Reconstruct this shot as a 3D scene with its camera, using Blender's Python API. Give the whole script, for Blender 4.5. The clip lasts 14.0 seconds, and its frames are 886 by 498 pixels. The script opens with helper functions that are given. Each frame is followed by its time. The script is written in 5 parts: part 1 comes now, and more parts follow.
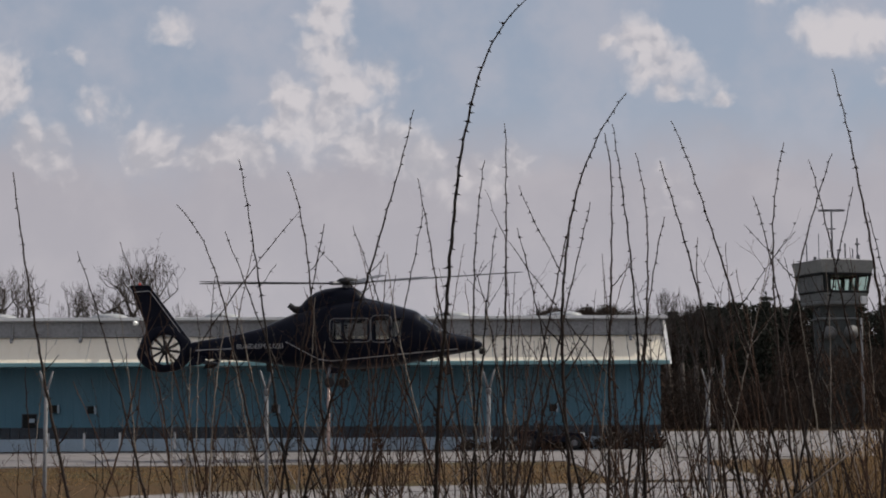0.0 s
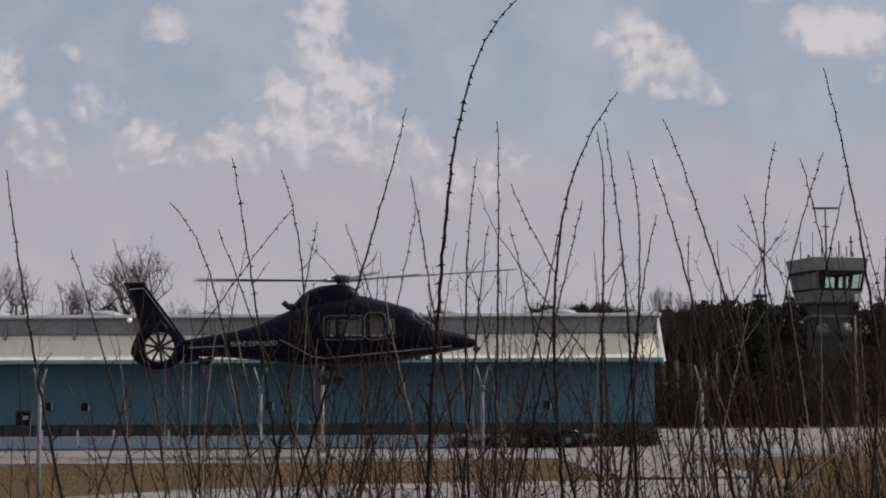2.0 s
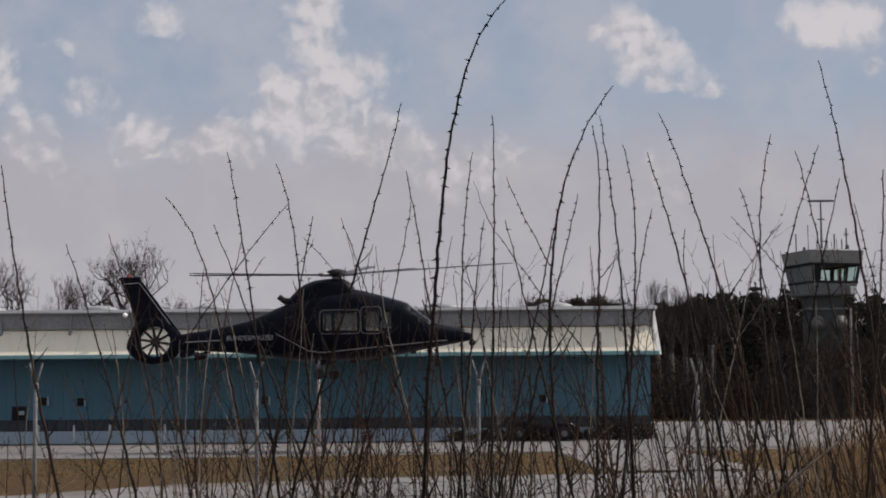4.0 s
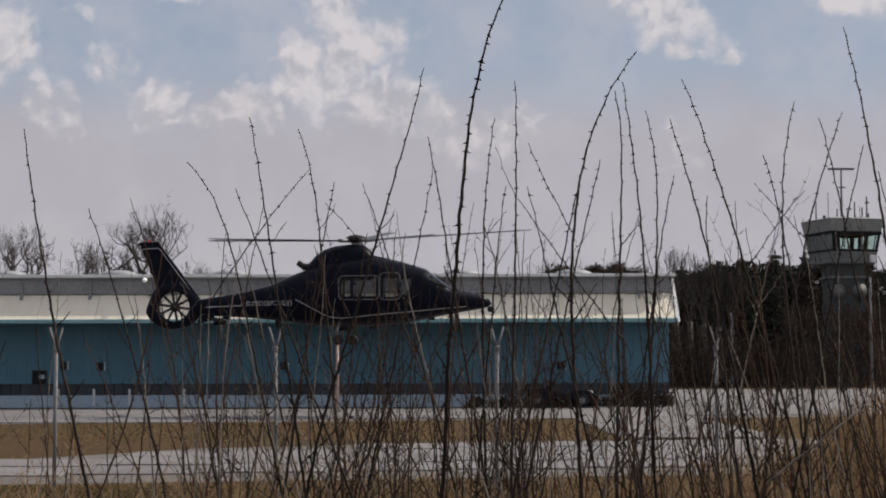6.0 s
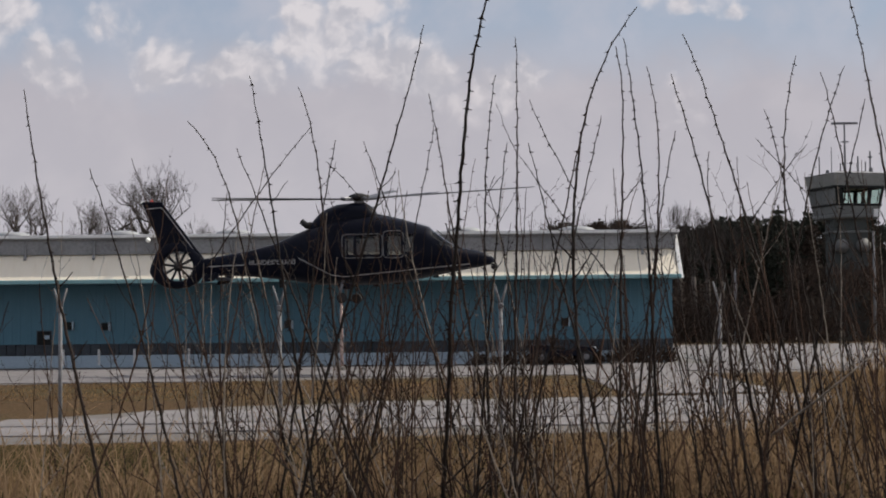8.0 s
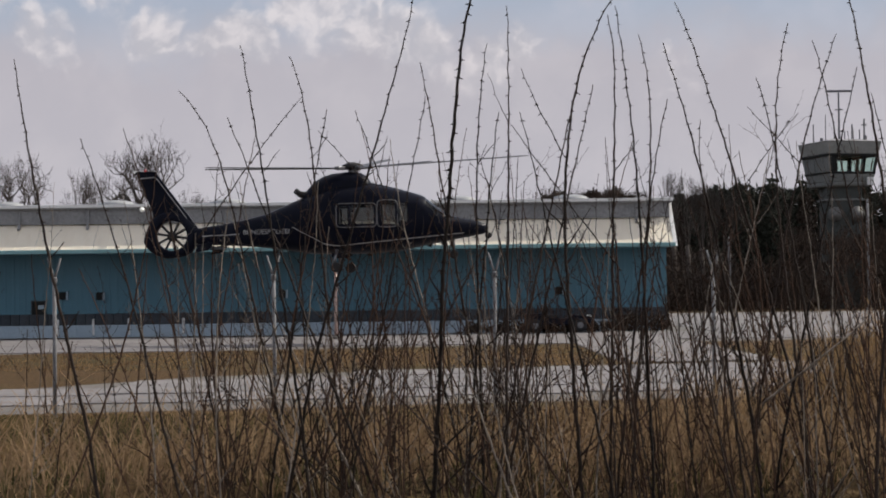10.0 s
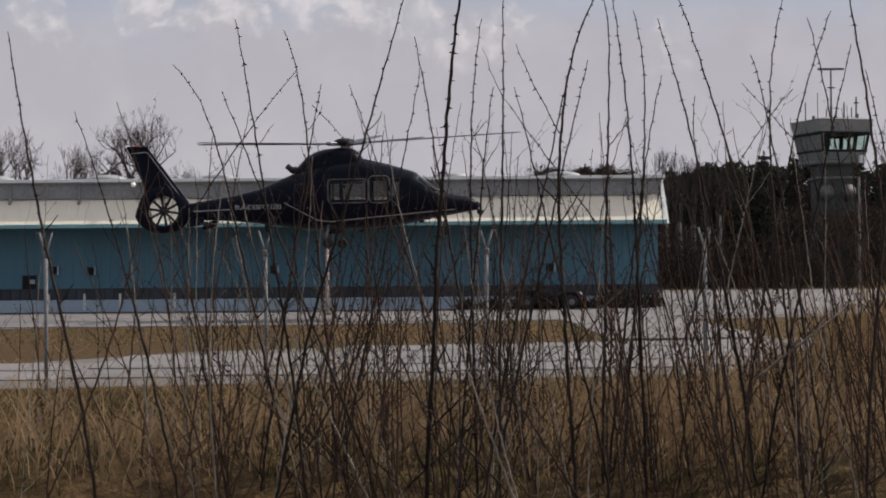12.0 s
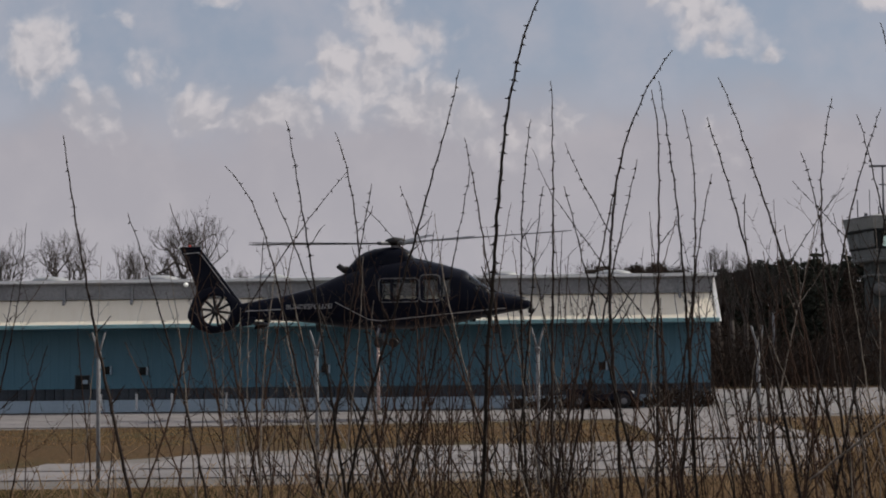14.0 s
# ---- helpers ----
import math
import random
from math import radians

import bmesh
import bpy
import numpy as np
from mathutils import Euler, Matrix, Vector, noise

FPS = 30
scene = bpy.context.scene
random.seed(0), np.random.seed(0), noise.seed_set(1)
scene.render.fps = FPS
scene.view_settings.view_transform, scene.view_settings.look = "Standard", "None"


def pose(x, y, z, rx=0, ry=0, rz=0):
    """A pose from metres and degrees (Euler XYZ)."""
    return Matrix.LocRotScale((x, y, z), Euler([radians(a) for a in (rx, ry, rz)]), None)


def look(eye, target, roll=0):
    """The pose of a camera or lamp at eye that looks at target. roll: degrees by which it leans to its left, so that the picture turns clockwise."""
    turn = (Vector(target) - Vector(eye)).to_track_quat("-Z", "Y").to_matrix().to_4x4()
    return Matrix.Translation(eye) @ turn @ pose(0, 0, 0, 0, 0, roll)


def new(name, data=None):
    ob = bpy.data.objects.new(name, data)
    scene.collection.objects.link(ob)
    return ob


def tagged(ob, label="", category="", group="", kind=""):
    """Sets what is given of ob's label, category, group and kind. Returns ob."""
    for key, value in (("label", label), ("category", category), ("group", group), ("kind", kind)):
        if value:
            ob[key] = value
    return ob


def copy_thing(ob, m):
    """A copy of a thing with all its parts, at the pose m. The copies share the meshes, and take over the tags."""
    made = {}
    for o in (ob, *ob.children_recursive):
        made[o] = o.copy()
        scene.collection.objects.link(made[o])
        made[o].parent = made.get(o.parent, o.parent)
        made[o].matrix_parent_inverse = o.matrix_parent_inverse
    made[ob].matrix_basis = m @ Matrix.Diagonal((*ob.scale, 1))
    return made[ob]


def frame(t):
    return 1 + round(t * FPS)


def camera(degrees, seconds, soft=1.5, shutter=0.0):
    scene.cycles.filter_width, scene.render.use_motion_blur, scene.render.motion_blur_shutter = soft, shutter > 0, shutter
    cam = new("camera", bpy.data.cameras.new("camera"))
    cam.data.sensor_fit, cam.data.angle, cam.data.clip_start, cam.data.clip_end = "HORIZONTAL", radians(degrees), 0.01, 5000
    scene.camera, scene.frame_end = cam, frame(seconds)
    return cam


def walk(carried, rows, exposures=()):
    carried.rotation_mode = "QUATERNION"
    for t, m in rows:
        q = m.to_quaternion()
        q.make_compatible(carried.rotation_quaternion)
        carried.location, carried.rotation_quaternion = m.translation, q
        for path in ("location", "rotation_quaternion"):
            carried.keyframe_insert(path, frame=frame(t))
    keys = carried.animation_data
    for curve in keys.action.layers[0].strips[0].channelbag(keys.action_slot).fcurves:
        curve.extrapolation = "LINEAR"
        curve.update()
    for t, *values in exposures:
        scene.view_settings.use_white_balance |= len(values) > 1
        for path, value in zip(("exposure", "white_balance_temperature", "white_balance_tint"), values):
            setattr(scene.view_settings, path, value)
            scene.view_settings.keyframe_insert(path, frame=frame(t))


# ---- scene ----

def aim(x, y, z, tilt, lean, turn):
    """Camera pose: tilt above the horizon, lean about the view axis, turn to the left."""
    return pose(x, y, z, 90 + tilt, 0, turn) @ pose(0, 0, 0, 0, 0, lean)


cam = camera(30, 14.0, soft=1.9)
PATH = [
    (0.0, aim(-0.0010, 0.0106, 1.9025, 5.363, -0.299, -0.324)),
    (0.5, aim(0.0023, 0.0009, 1.9052, 5.980, -0.248, -0.334)),
    (1.0, aim(0.0018, 0.0003, 1.9047, 5.716, -0.058, -0.409)),
    (1.5, aim(0.0015, -0.0021, 1.9048, 5.726, -0.092, -0.441)),
    (2.0, aim(0.0032, -0.0018, 1.9027, 5.272, -0.271, -0.523)),
    (2.5, aim(0.0018, 0.0019, 1.9033, 5.274, -0.350, -0.697)),
    (3.0, aim(0.0033, 0.0001, 1.9027, 5.246, -0.354, -0.639)),
    (3.2, aim(0.0033, -0.0017, 1.9045, 5.368, -0.389, -0.761)),
    (5.3, aim(-0.0001, 0.0022, 1.9016, 4.226, -0.662, -0.203)),
    (5.5, aim(-0.0022, 0.0010, 1.9017, 4.183, -0.591, -0.050)),
    (6.0, aim(-0.0037, 0.0017, 1.9018, 3.898, -0.138, -0.015)),
    (6.5, aim(-0.0033, 0.0020, 1.9015, 2.647, -0.116, 0.334)),
    (7.0, aim(-0.0014, 0.0019, 1.9007, 2.614, -0.018, 0.287)),
    (7.5, aim(-0.0021, 0.0015, 1.9008, 2.323, -0.117, 0.256)),
    (8.0, aim(0.0001, 0.0014, 1.9016, 2.432, -0.579, 0.108)),
    (8.2, aim(-0.0027, -0.0007, 1.9016, 2.161, -0.828, -0.161)),
    (10.3, aim(0.0069, 0.0013, 1.9022, 1.149, -0.669, -0.028)),
    (10.5, aim(0.0033, -0.0005, 1.8992, 1.015, -0.541, -0.092)),
    (11.0, aim(0.0000, 0.0000, 1.9000, 1.273, -0.760, 0.000)),
    (11.5, aim(0.0024, 0.0012, 1.9010, 0.496, -0.603, 0.134)),
    (12.0, aim(0.0004, -0.0035, 1.8985, 0.530, -0.486, -0.364)),
    (12.5, aim(0.0007, -0.0074, 1.8977, 1.244, -0.318, -0.422)),
    (13.0, aim(-0.0014, -0.0025, 1.8973, 2.112, -0.419, 0.580)),
    (13.5, aim(-0.0016, -0.0021, 1.8976, 2.845, -0.520, 1.565)),
    (14.0, aim(0.0015, -0.0027, 1.9003, 3.972, -0.642, 1.367)),
]
walk(cam, PATH, exposures=[(0.0, -0.06), (3.0, -0.07), (5.5, 0.0), (7.5, 0.11), (10.5, 0.18), (11.0, 0.03), (12.5, 0.12), (13.5, 0.08), (14.0, -0.16)])

# ---------------------------------------------------------------- world and sun
SUN_TO = Vector((0.66, 0.30, 0.69)).normalized()
SUN_EL = math.asin(SUN_TO.z)
SUN_AZ = math.atan2(SUN_TO.x, SUN_TO.y)

sun_data = bpy.data.lights.new("sun", "SUN")
sun_data.energy, sun_data.angle, sun_data.color = 3.6, radians(0.6), (1.0, 0.93, 0.82)
sun = new("sun", sun_data)
sun.matrix_world = look((0, 0, 200), Vector((0, 0, 200)) - SUN_TO)


class Nodes:
    """Small wrapper that adds nodes and links to a tree."""

    def __init__(self, tree):
        self.tree = tree
        tree.nodes.clear()

    def add(self, kind, **values):
        node = self.tree.nodes.new(kind)
        for key, value in values.items():
            if key == "op":
                node.operation = value
            elif key == "mode":
                node.blend_type = value
            elif key == "dtype":
                node.data_type = value
            elif key == "sky":
                node.sky_type = value
            elif key == "smooth":
                node.interpolation_type = value
        return node

    def link(self, a, b):
        self.tree.links.new(a, b)

    def put(self, socket, value):
        if hasattr(value, "links"):
            self.link(value, socket)
        else:
            socket.default_value = value

    def math(self, op, a, b=0.0, clamp=False):
        node = self.add("ShaderNodeMath", op=op)
        node.use_clamp = clamp
        self.put(node.inputs[0], a)
        self.put(node.inputs[1], b)
        return node.outputs[0]

    def vmath(self, op, a, b=(0, 0, 0)):
        node = self.add("ShaderNodeVectorMath", op=op)
        self.put(node.inputs[0], a)
        self.put(node.inputs[1], b)
        return node.outputs["Value"] if op in ("LENGTH", "DOT_PRODUCT") else node.outputs[0]

    def noise(self, vector, scale, detail=4.0, rough=0.5, colour=False):
        node = self.add("ShaderNodeTexNoise")
        self.put(node.inputs["Vector"], vector)
        self.put(node.inputs["Scale"], scale)
        node.inputs["Detail"].default_value = detail
        node.inputs["Roughness"].default_value = rough
        return node.outputs["Color" if colour else "Fac"]

    def ramp(self, value, low, high, to_low=0.0, to_high=1.0):
        node = self.add("ShaderNodeMapRange", smooth="SMOOTHSTEP")
        for i, v in enumerate((value, low, high, to_low, to_high)):
            self.put(node.inputs[i], v)
        return node.outputs[0]

    def mix(self, fac, a, b, mode="MIX"):
        node = self.add("ShaderNodeMix", dtype="RGBA", mode=mode)
        self.put(node.inputs[0], fac)
        self.put(node.inputs[6], a)
        self.put(node.inputs[7], b)
        return node.outputs[2]


def rgb(r, g, b):
    return (r, g, b, 1.0)


def build_sky():
    """Pale spring sky: a blue sky texture behind cumulus heaps and a milky bank over the horizon."""
    world = bpy.data.worlds.new("sky")
    scene.world = world
    world.use_nodes = True
    n = Nodes(world.node_tree)
    ray = n.add("ShaderNodeTexCoord").outputs["Generated"]
    split = n.add("ShaderNodeSeparateXYZ")
    n.link(ray, split.inputs[0])
    ahead = n.math("MAXIMUM", split.outputs[1], 0.12)
    u = n.math("DIVIDE", split.outputs[0], ahead)
    w = n.math("DIVIDE", split.outputs[2], ahead)
    flat = n.add("ShaderNodeCombineXYZ")
    n.link(u, flat.inputs[0])
    n.link(w, flat.inputs[1])
    plan = flat.outputs[0]
    wob = n.noise(plan, 24.0, 4.0, 0.55, colour=True)
    wob = n.vmath("SCALE", n.vmath("SUBTRACT", wob, (0.5, 0.5, 0.5)))
    wob.node.inputs["Scale"].default_value = 0.030
    place = n.vmath("ADD", plan, wob)

    def puffs(where, scale):
        node = n.add("ShaderNodeTexVoronoi")
        node.feature = "SMOOTH_F1"
        n.link(where, node.inputs["Vector"])
        node.inputs["Scale"].default_value = scale
        node.inputs["Detail"].default_value = 2.0
        node.inputs["Roughness"].default_value = 0.55
        node.inputs["Smoothness"].default_value = 0.5
        return n.math("SUBTRACT", 0.60, node.outputs["Distance"])

    def billows(shift):
        """Height of the rounded swellings, at a place moved by shift."""
        where = n.vmath("ADD", place, shift)
        fine = n.math("MULTIPLY", puffs(where, 88.0), 0.22)
        grain = n.math("MULTIPLY", n.math("SUBTRACT", n.noise(where, 60.0, 6.0, 0.6), 0.5), 0.30)
        return n.math("ADD", n.math("MULTIPLY", puffs(where, 34.0), 0.50), n.math("ADD", fine, grain))

    def heap(x, y, r, squash=1.0, weight=1.0):
        away = n.vmath("SUBTRACT", place, (x, y, 0.0))
        away = n.vmath("MULTIPLY", away, (1.0 / r, squash / r, 0.0))
        rise = n.add("ShaderNodeSeparateXYZ")
        n.link(away, rise.inputs[0])
        return n.math("MULTIPLY", n.ramp(n.vmath("LENGTH", away), 1.75, 0.15), n.ramp(rise.outputs[1], -1.5, 0.0, 0.5 * weight, weight))

    heaps = (
        # the tall column
        heap(-0.064, 0.236, 0.020), heap(-0.066, 0.216, 0.022), heap(-0.056, 0.194, 0.027), heap(-0.032, 0.199, 0.016),
        heap(-0.086, 0.186, 0.019), heap(-0.066, 0.172, 0.028), heap(-0.044, 0.162, 0.026), heap(-0.024, 0.152, 0.020),
        heap(-0.092, 0.168, 0.016), heap(-0.012, 0.200, 0.009, 1.0, 0.6), heap(-0.006, 0.144, 0.018),
        # small heaps on its two sides
        heap(-0.160, 0.227, 0.019, 1.2, 0.74), heap(-0.219, 0.212, 0.016, 1.6, 0.55), heap(-0.208, 0.184, 0.018, 1.0, 0.62), heap(-0.190, 0.176, 0.018, 1.2, 0.58),
        heap(-0.240, 0.155, 0.022), heap(-0.175, 0.156, 0.021), heap(-0.142, 0.150, 0.016, 1.2), heap(-0.118, 0.154, 0.021),
        heap(0.051, 0.146, 0.017), heap(0.036, 0.139, 0.018, 1.2), heap(0.150, 0.128, 0.030, 1.6, 0.6), heap(0.020, 0.130, 0.03, 1.5, 0.7),
        # the heap above the tower and the veil beside it
        heap(0.126, 0.219, 0.021), heap(0.138, 0.205, 0.022), heap(0.154, 0.208, 0.016, 1.0, 0.8), heap(0.147, 0.191, 0.010), heap(0.177, 0.187, 0.010, 1.0, 0.9),
        heap(0.166, 0.190, 0.020, 1.2, 0.62), heap(0.108, 0.222, 0.007), heap(0.248, 0.230, 0.028, 1.4), heap(0.270, 0.226, 0.018), heap(0.278, 0.198, 0.010, 1.0, 0.7),
        heap(-0.140, 0.290, 0.050, 1.4), heap(0.090, 0.300, 0.050, 1.6), heap(-0.272, 0.190, 0.028), heap(0.215, 0.250, 0.024, 1.5, 0.8),
    )
    cover = heaps[0]
    for one in heaps[1:]:
        cover = n.math("MAXIMUM", cover, one)
    swell = billows((0.0, 0.0, 0.0))
    cover = n.math("MULTIPLY", n.ramp(n.math("ADD", cover, swell), 0.12, 0.72), 0.84)
    broad = n.noise(ray, 3.4, 6.0, 0.55)
    away_cover = n.ramp(broad, 0.46, 0.62)
    in_front = n.ramp(split.outputs[1], 0.55, 0.85)
    side = n.math("MULTIPLY", away_cover, n.math("SUBTRACT", 1.0, in_front))
    cover = n.math("MAXIMUM", n.math("MULTIPLY", cover, in_front), side)
    veil_noise = n.noise(plan, 14.0, 5.0, 0.55)
    bank_edge = n.math("ADD", n.math("MULTIPLY", n.math("SUBTRACT", veil_noise, 0.5), 0.10), w)
    bank = n.ramp(bank_edge, 0.178, 0.132)
    veil = n.math("MULTIPLY", n.ramp(veil_noise, 0.36, 0.66), 0.7)

    sky = n.add("ShaderNodeTexSky", sky="NISHITA")
    sky.sun_disc, sky.sun_elevation, sky.sun_rotation = False, SUN_EL, SUN_AZ
    sky.air_density, sky.dust_density, sky.ozone_density = 1.0, 1.6, 1.2
    blue = n.mix(1.0, sky.outputs[0], rgb(0.082, 0.078, 0.074), "MULTIPLY")
    blue = n.mix(0.75, blue, rgb(0.345, 0.400, 0.505))

    # lit and shaded sides of the heaps, towards the sun and away from it
    body = n.noise(place, 22.0, 4.0, 0.5)
    relief = n.math("SUBTRACT", swell, billows((0.0035, 0.0065, 0.0)))
    lit = n.math("ADD", n.math("MULTIPLY", relief, 2.0), n.math("MULTIPLY", n.math("SUBTRACT", w, 0.170), 5.0))
    lit = n.math("ADD", lit, n.math("MULTIPLY", n.math("SUBTRACT", body, 0.5), 0.8))
    tone = n.ramp(lit, -0.42, 0.42)
    white = n.mix(tone, rgb(0.455, 0.445, 0.485), rgb(0.670, 0.630, 0.645))
    haze = n.mix(n.ramp(w, 0.0, 0.15), rgb(0.455, 0.440, 0.480), rgb(0.430, 0.412, 0.455))
    haze = n.mix(n.math("MULTIPLY", n.ramp(body, 0.4, 0.7), 0.35), haze, rgb(0.53, 0.50, 0.53))
    colour = n.mix(veil, blue, rgb(0.45, 0.455, 0.52))
    colour = n.mix(bank, colour, haze)
    colour = n.mix(n.math("MULTIPLY", cover, n.ramp(w, 0.085, 0.150)), colour, white)
    back = n.add("ShaderNodeBackground")
    n.link(colour, back.inputs[0])
    back.inputs[1].default_value = 1.0
    out = n.add("ShaderNodeOutputWorld")
    n.link(back.outputs[0], out.inputs[0])


build_sky()


# ---------------------------------------------------------------- materials
def surface(name, dark, light, grain=20.0, patch=1.5, rough=0.8, metal=0.0, bump=0.2, spread=0.5, stretch=(1, 1, 1), coat=0.0,
            vary=0.0, islands=False, shine=0.5, sheer=0.0):
    """A worn surface: colour between dark and light by a fine grain and a broad patch, with relief."""
    material = bpy.data.materials.new(name)
    material.use_nodes = True
    n = Nodes(material.node_tree)
    where = n.vmath("MULTIPLY", n.add("ShaderNodeTexCoord").outputs["Object"], stretch)
    fine = n.noise(where, grain, 5.0, 0.6)
    broad = n.noise(where, patch, 4.0, 0.55)
    fac = n.math("ADD", n.math("MULTIPLY", fine, spread), n.math("MULTIPLY", broad, 1.0 - spread))
    fac = n.ramp(fac, 0.32, 0.68)
    if vary:
        pick = (n.add("ShaderNodeNewGeometry").outputs["Random Per Island"] if islands
                else n.add("ShaderNodeObjectInfo").outputs["Random"])
        fac = n.math("ADD", n.math("MULTIPLY", fac, 1.0 - vary), n.math("MULTIPLY", pick, vary))
    colour = n.mix(fac, rgb(*dark), rgb(*light))
    shader = n.add("ShaderNodeBsdfPrincipled")
    n.link(colour, shader.inputs["Base Color"])
    n.link(n.math("ADD", n.math("MULTIPLY", fine, 0.2), rough - 0.1, clamp=True), shader.inputs["Roughness"])
    shader.inputs["Metallic"].default_value = metal
    shader.inputs["Specular IOR Level"].default_value = shine
    shader.inputs["Coat Weight"].default_value = coat
    shader.inputs["Coat Roughness"].default_value = 0.08
    if bump:
        relief = n.add("ShaderNodeBump")
        relief.inputs["Strength"].default_value = bump
        relief.inputs["Distance"].default_value = 0.02
        n.link(fine, relief.inputs["Height"])
        n.link(relief.outputs[0], shader.inputs["Normal"])
    out = n.add("ShaderNodeOutputMaterial")
    if sheer:
        thin = n.add("ShaderNodeBsdfTranslucent")
        n.link(colour, thin.inputs[0])
        both = n.add("ShaderNodeMixShader")
        both.inputs[0].default_value = sheer
        n.link(shader.outputs[0], both.inputs[1])
        n.link(thin.outputs[0], both.inputs[2])
        n.link(both.outputs[0], out.inputs[0])
        return material
    n.link(shader.outputs[0], out.inputs[0])
    return material


def glass(name, colour, rough=0.03):
    material = bpy.data.materials.new(name)
    material.use_nodes = True
    n = Nodes(material.node_tree)
    clear = n.add("ShaderNodeBsdfTransparent")
    clear.inputs[0].default_value = rgb(*colour)
    gloss = n.add("ShaderNodeBsdfGlossy")
    gloss.inputs["Roughness"].default_value = rough
    gloss.inputs["Color"].default_value = rgb(0.9, 0.9, 0.9)
    fresnel = n.add("ShaderNodeFresnel")
    fresnel.inputs[0].default_value = 1.45
    both = n.add("ShaderNodeMixShader")
    n.link(fresnel.outputs[0], both.inputs[0])
    n.link(clear.outputs[0], both.inputs[1])
    n.link(gloss.outputs[0], both.inputs[2])
    out = n.add("ShaderNodeOutputMaterial")
    n.link(both.outputs[0], out.inputs[0])
    return material


def glow(name, colour, strength):
    material = bpy.data.materials.new(name)
    material.use_nodes = True
    n = Nodes(material.node_tree)
    shader = n.add("ShaderNodeBsdfPrincipled")
    shader.inputs["Base Color"].default_value = rgb(*colour)
    shader.inputs["Roughness"].default_value = 0.2
    shader.inputs["Emission Color"].default_value = rgb(*colour)
    shader.inputs["Emission Strength"].default_value = strength
    out = n.add("ShaderNodeOutputMaterial")
    n.link(shader.outputs[0], out.inputs[0])
    return material


def build_ground_material():
    """Winter grass: straw, brown and dull green in patches, with bare soil."""
    material = bpy.data.materials.new("winter_grass")
    material.use_nodes = True
    n = Nodes(material.node_tree)
    where = n.add("ShaderNodeTexCoord").outputs["Object"]
    fine = n.noise(where, 9.0, 6.0, 0.65)
    mid = n.noise(where, 0.8, 5.0, 0.6)
    broad = n.noise(where, 0.12, 3.0, 0.5)
    colour = n.mix(n.ramp(fine, 0.3, 0.7), rgb(0.038, 0.023, 0.011), rgb(0.128, 0.079, 0.039))
    green = n.mix(n.ramp(fine, 0.3, 0.7), rgb(0.034, 0.027, 0.012), rgb(0.094, 0.072, 0.031))
    colour = n.mix(n.ramp(n.math("ADD", n.math("MULTIPLY", mid, 0.5), n.math("MULTIPLY", broad, 0.5)), 0.44, 0.62), colour, green)
    shader = n.add("ShaderNodeBsdfPrincipled")
    n.link(colour, shader.inputs["Base Color"])
    shader.inputs["Roughness"].default_value = 0.95
    shader.inputs["Specular IOR Level"].default_value = 0.1
    relief = n.add("ShaderNodeBump")
    relief.inputs["Strength"].default_value = 0.8
    relief.inputs["Distance"].default_value = 0.08
    n.link(fine, relief.inputs["Height"])
    n.link(relief.outputs[0], shader.inputs["Normal"])
    out = n.add("ShaderNodeOutputMaterial")
    n.link(shader.outputs[0], out.inputs[0])
    return material


GRASS_GROUND = build_ground_material()
CONCRETE = surface("concrete_paving", (0.100, 0.092, 0.091), (0.235, 0.216, 0.214), 5, 0.7, 0.85, bump=0.15, vary=0.25)
JOINT = surface("paving_joint", (0.09, 0.08, 0.075), (0.15, 0.135, 0.12), 12, 1.5, 0.95)
TEAL = surface("teal_sheet", (0.055, 0.165, 0.228), (0.080, 0.212, 0.290), 3, 0.4, 0.45, bump=0.05, stretch=(1, 1, 0.25), vary=0.3)
TEAL_TRIM = surface("teal_gutter_paint", (0.15, 0.31, 0.34), (0.22, 0.40, 0.42), 4, 0.6, 0.4, bump=0.05)
PALE_BLUE = surface("pale_blue_plaster", (0.36, 0.46, 0.55), (0.46, 0.56, 0.64), 8, 0.8, 0.8, bump=0.1, vary=0.3)
DARK_BRICK = surface("dark_clinker", (0.026, 0.034, 0.044), (0.080, 0.092, 0.108), 10, 1.2, 0.85, bump=0.2, vary=0.4)
CREAM = surface("cream_sheet", (0.735, 0.66, 0.525), (0.835, 0.77, 0.64), 3, 0.5, 0.6, bump=0.05, stretch=(1, 0.3, 0.3), vary=0.3)
ROOF_GREY = surface("grey_roof_felt", (0.17, 0.17, 0.175), (0.29, 0.29, 0.295), 8, 0.6, 0.9, bump=0.1)
TRIM_WHITE = surface("white_trim", (0.66, 0.66, 0.65), (0.80, 0.80, 0.79), 8, 1.0, 0.5, bump=0.05)
ACRYLIC = surface("skylight_dome", (0.24, 0.25, 0.26), (0.36, 0.37, 0.38), 5, 1.0, 0.5, bump=0.02)
GALVANISED = surface("galvanised_post", (0.13, 0.13, 0.135), (0.23, 0.23, 0.235), 25, 3.0, 0.85, 0.0, bump=0.08)
RUSTY_POST = surface("red_white_post", (0.42, 0.28, 0.24), (0.62, 0.50, 0.46), 15, 3.0, 0.6, bump=0.08)
NAVY = surface("dark_navy_paint", (0.004, 0.005, 0.011), (0.007, 0.009, 0.018), 4, 0.6, 0.36, bump=0.0, shine=0.08)
BLACK = surface("black_rubber", (0.010, 0.010, 0.011), (0.022, 0.022, 0.023), 20, 2.0, 0.8, bump=0.1)
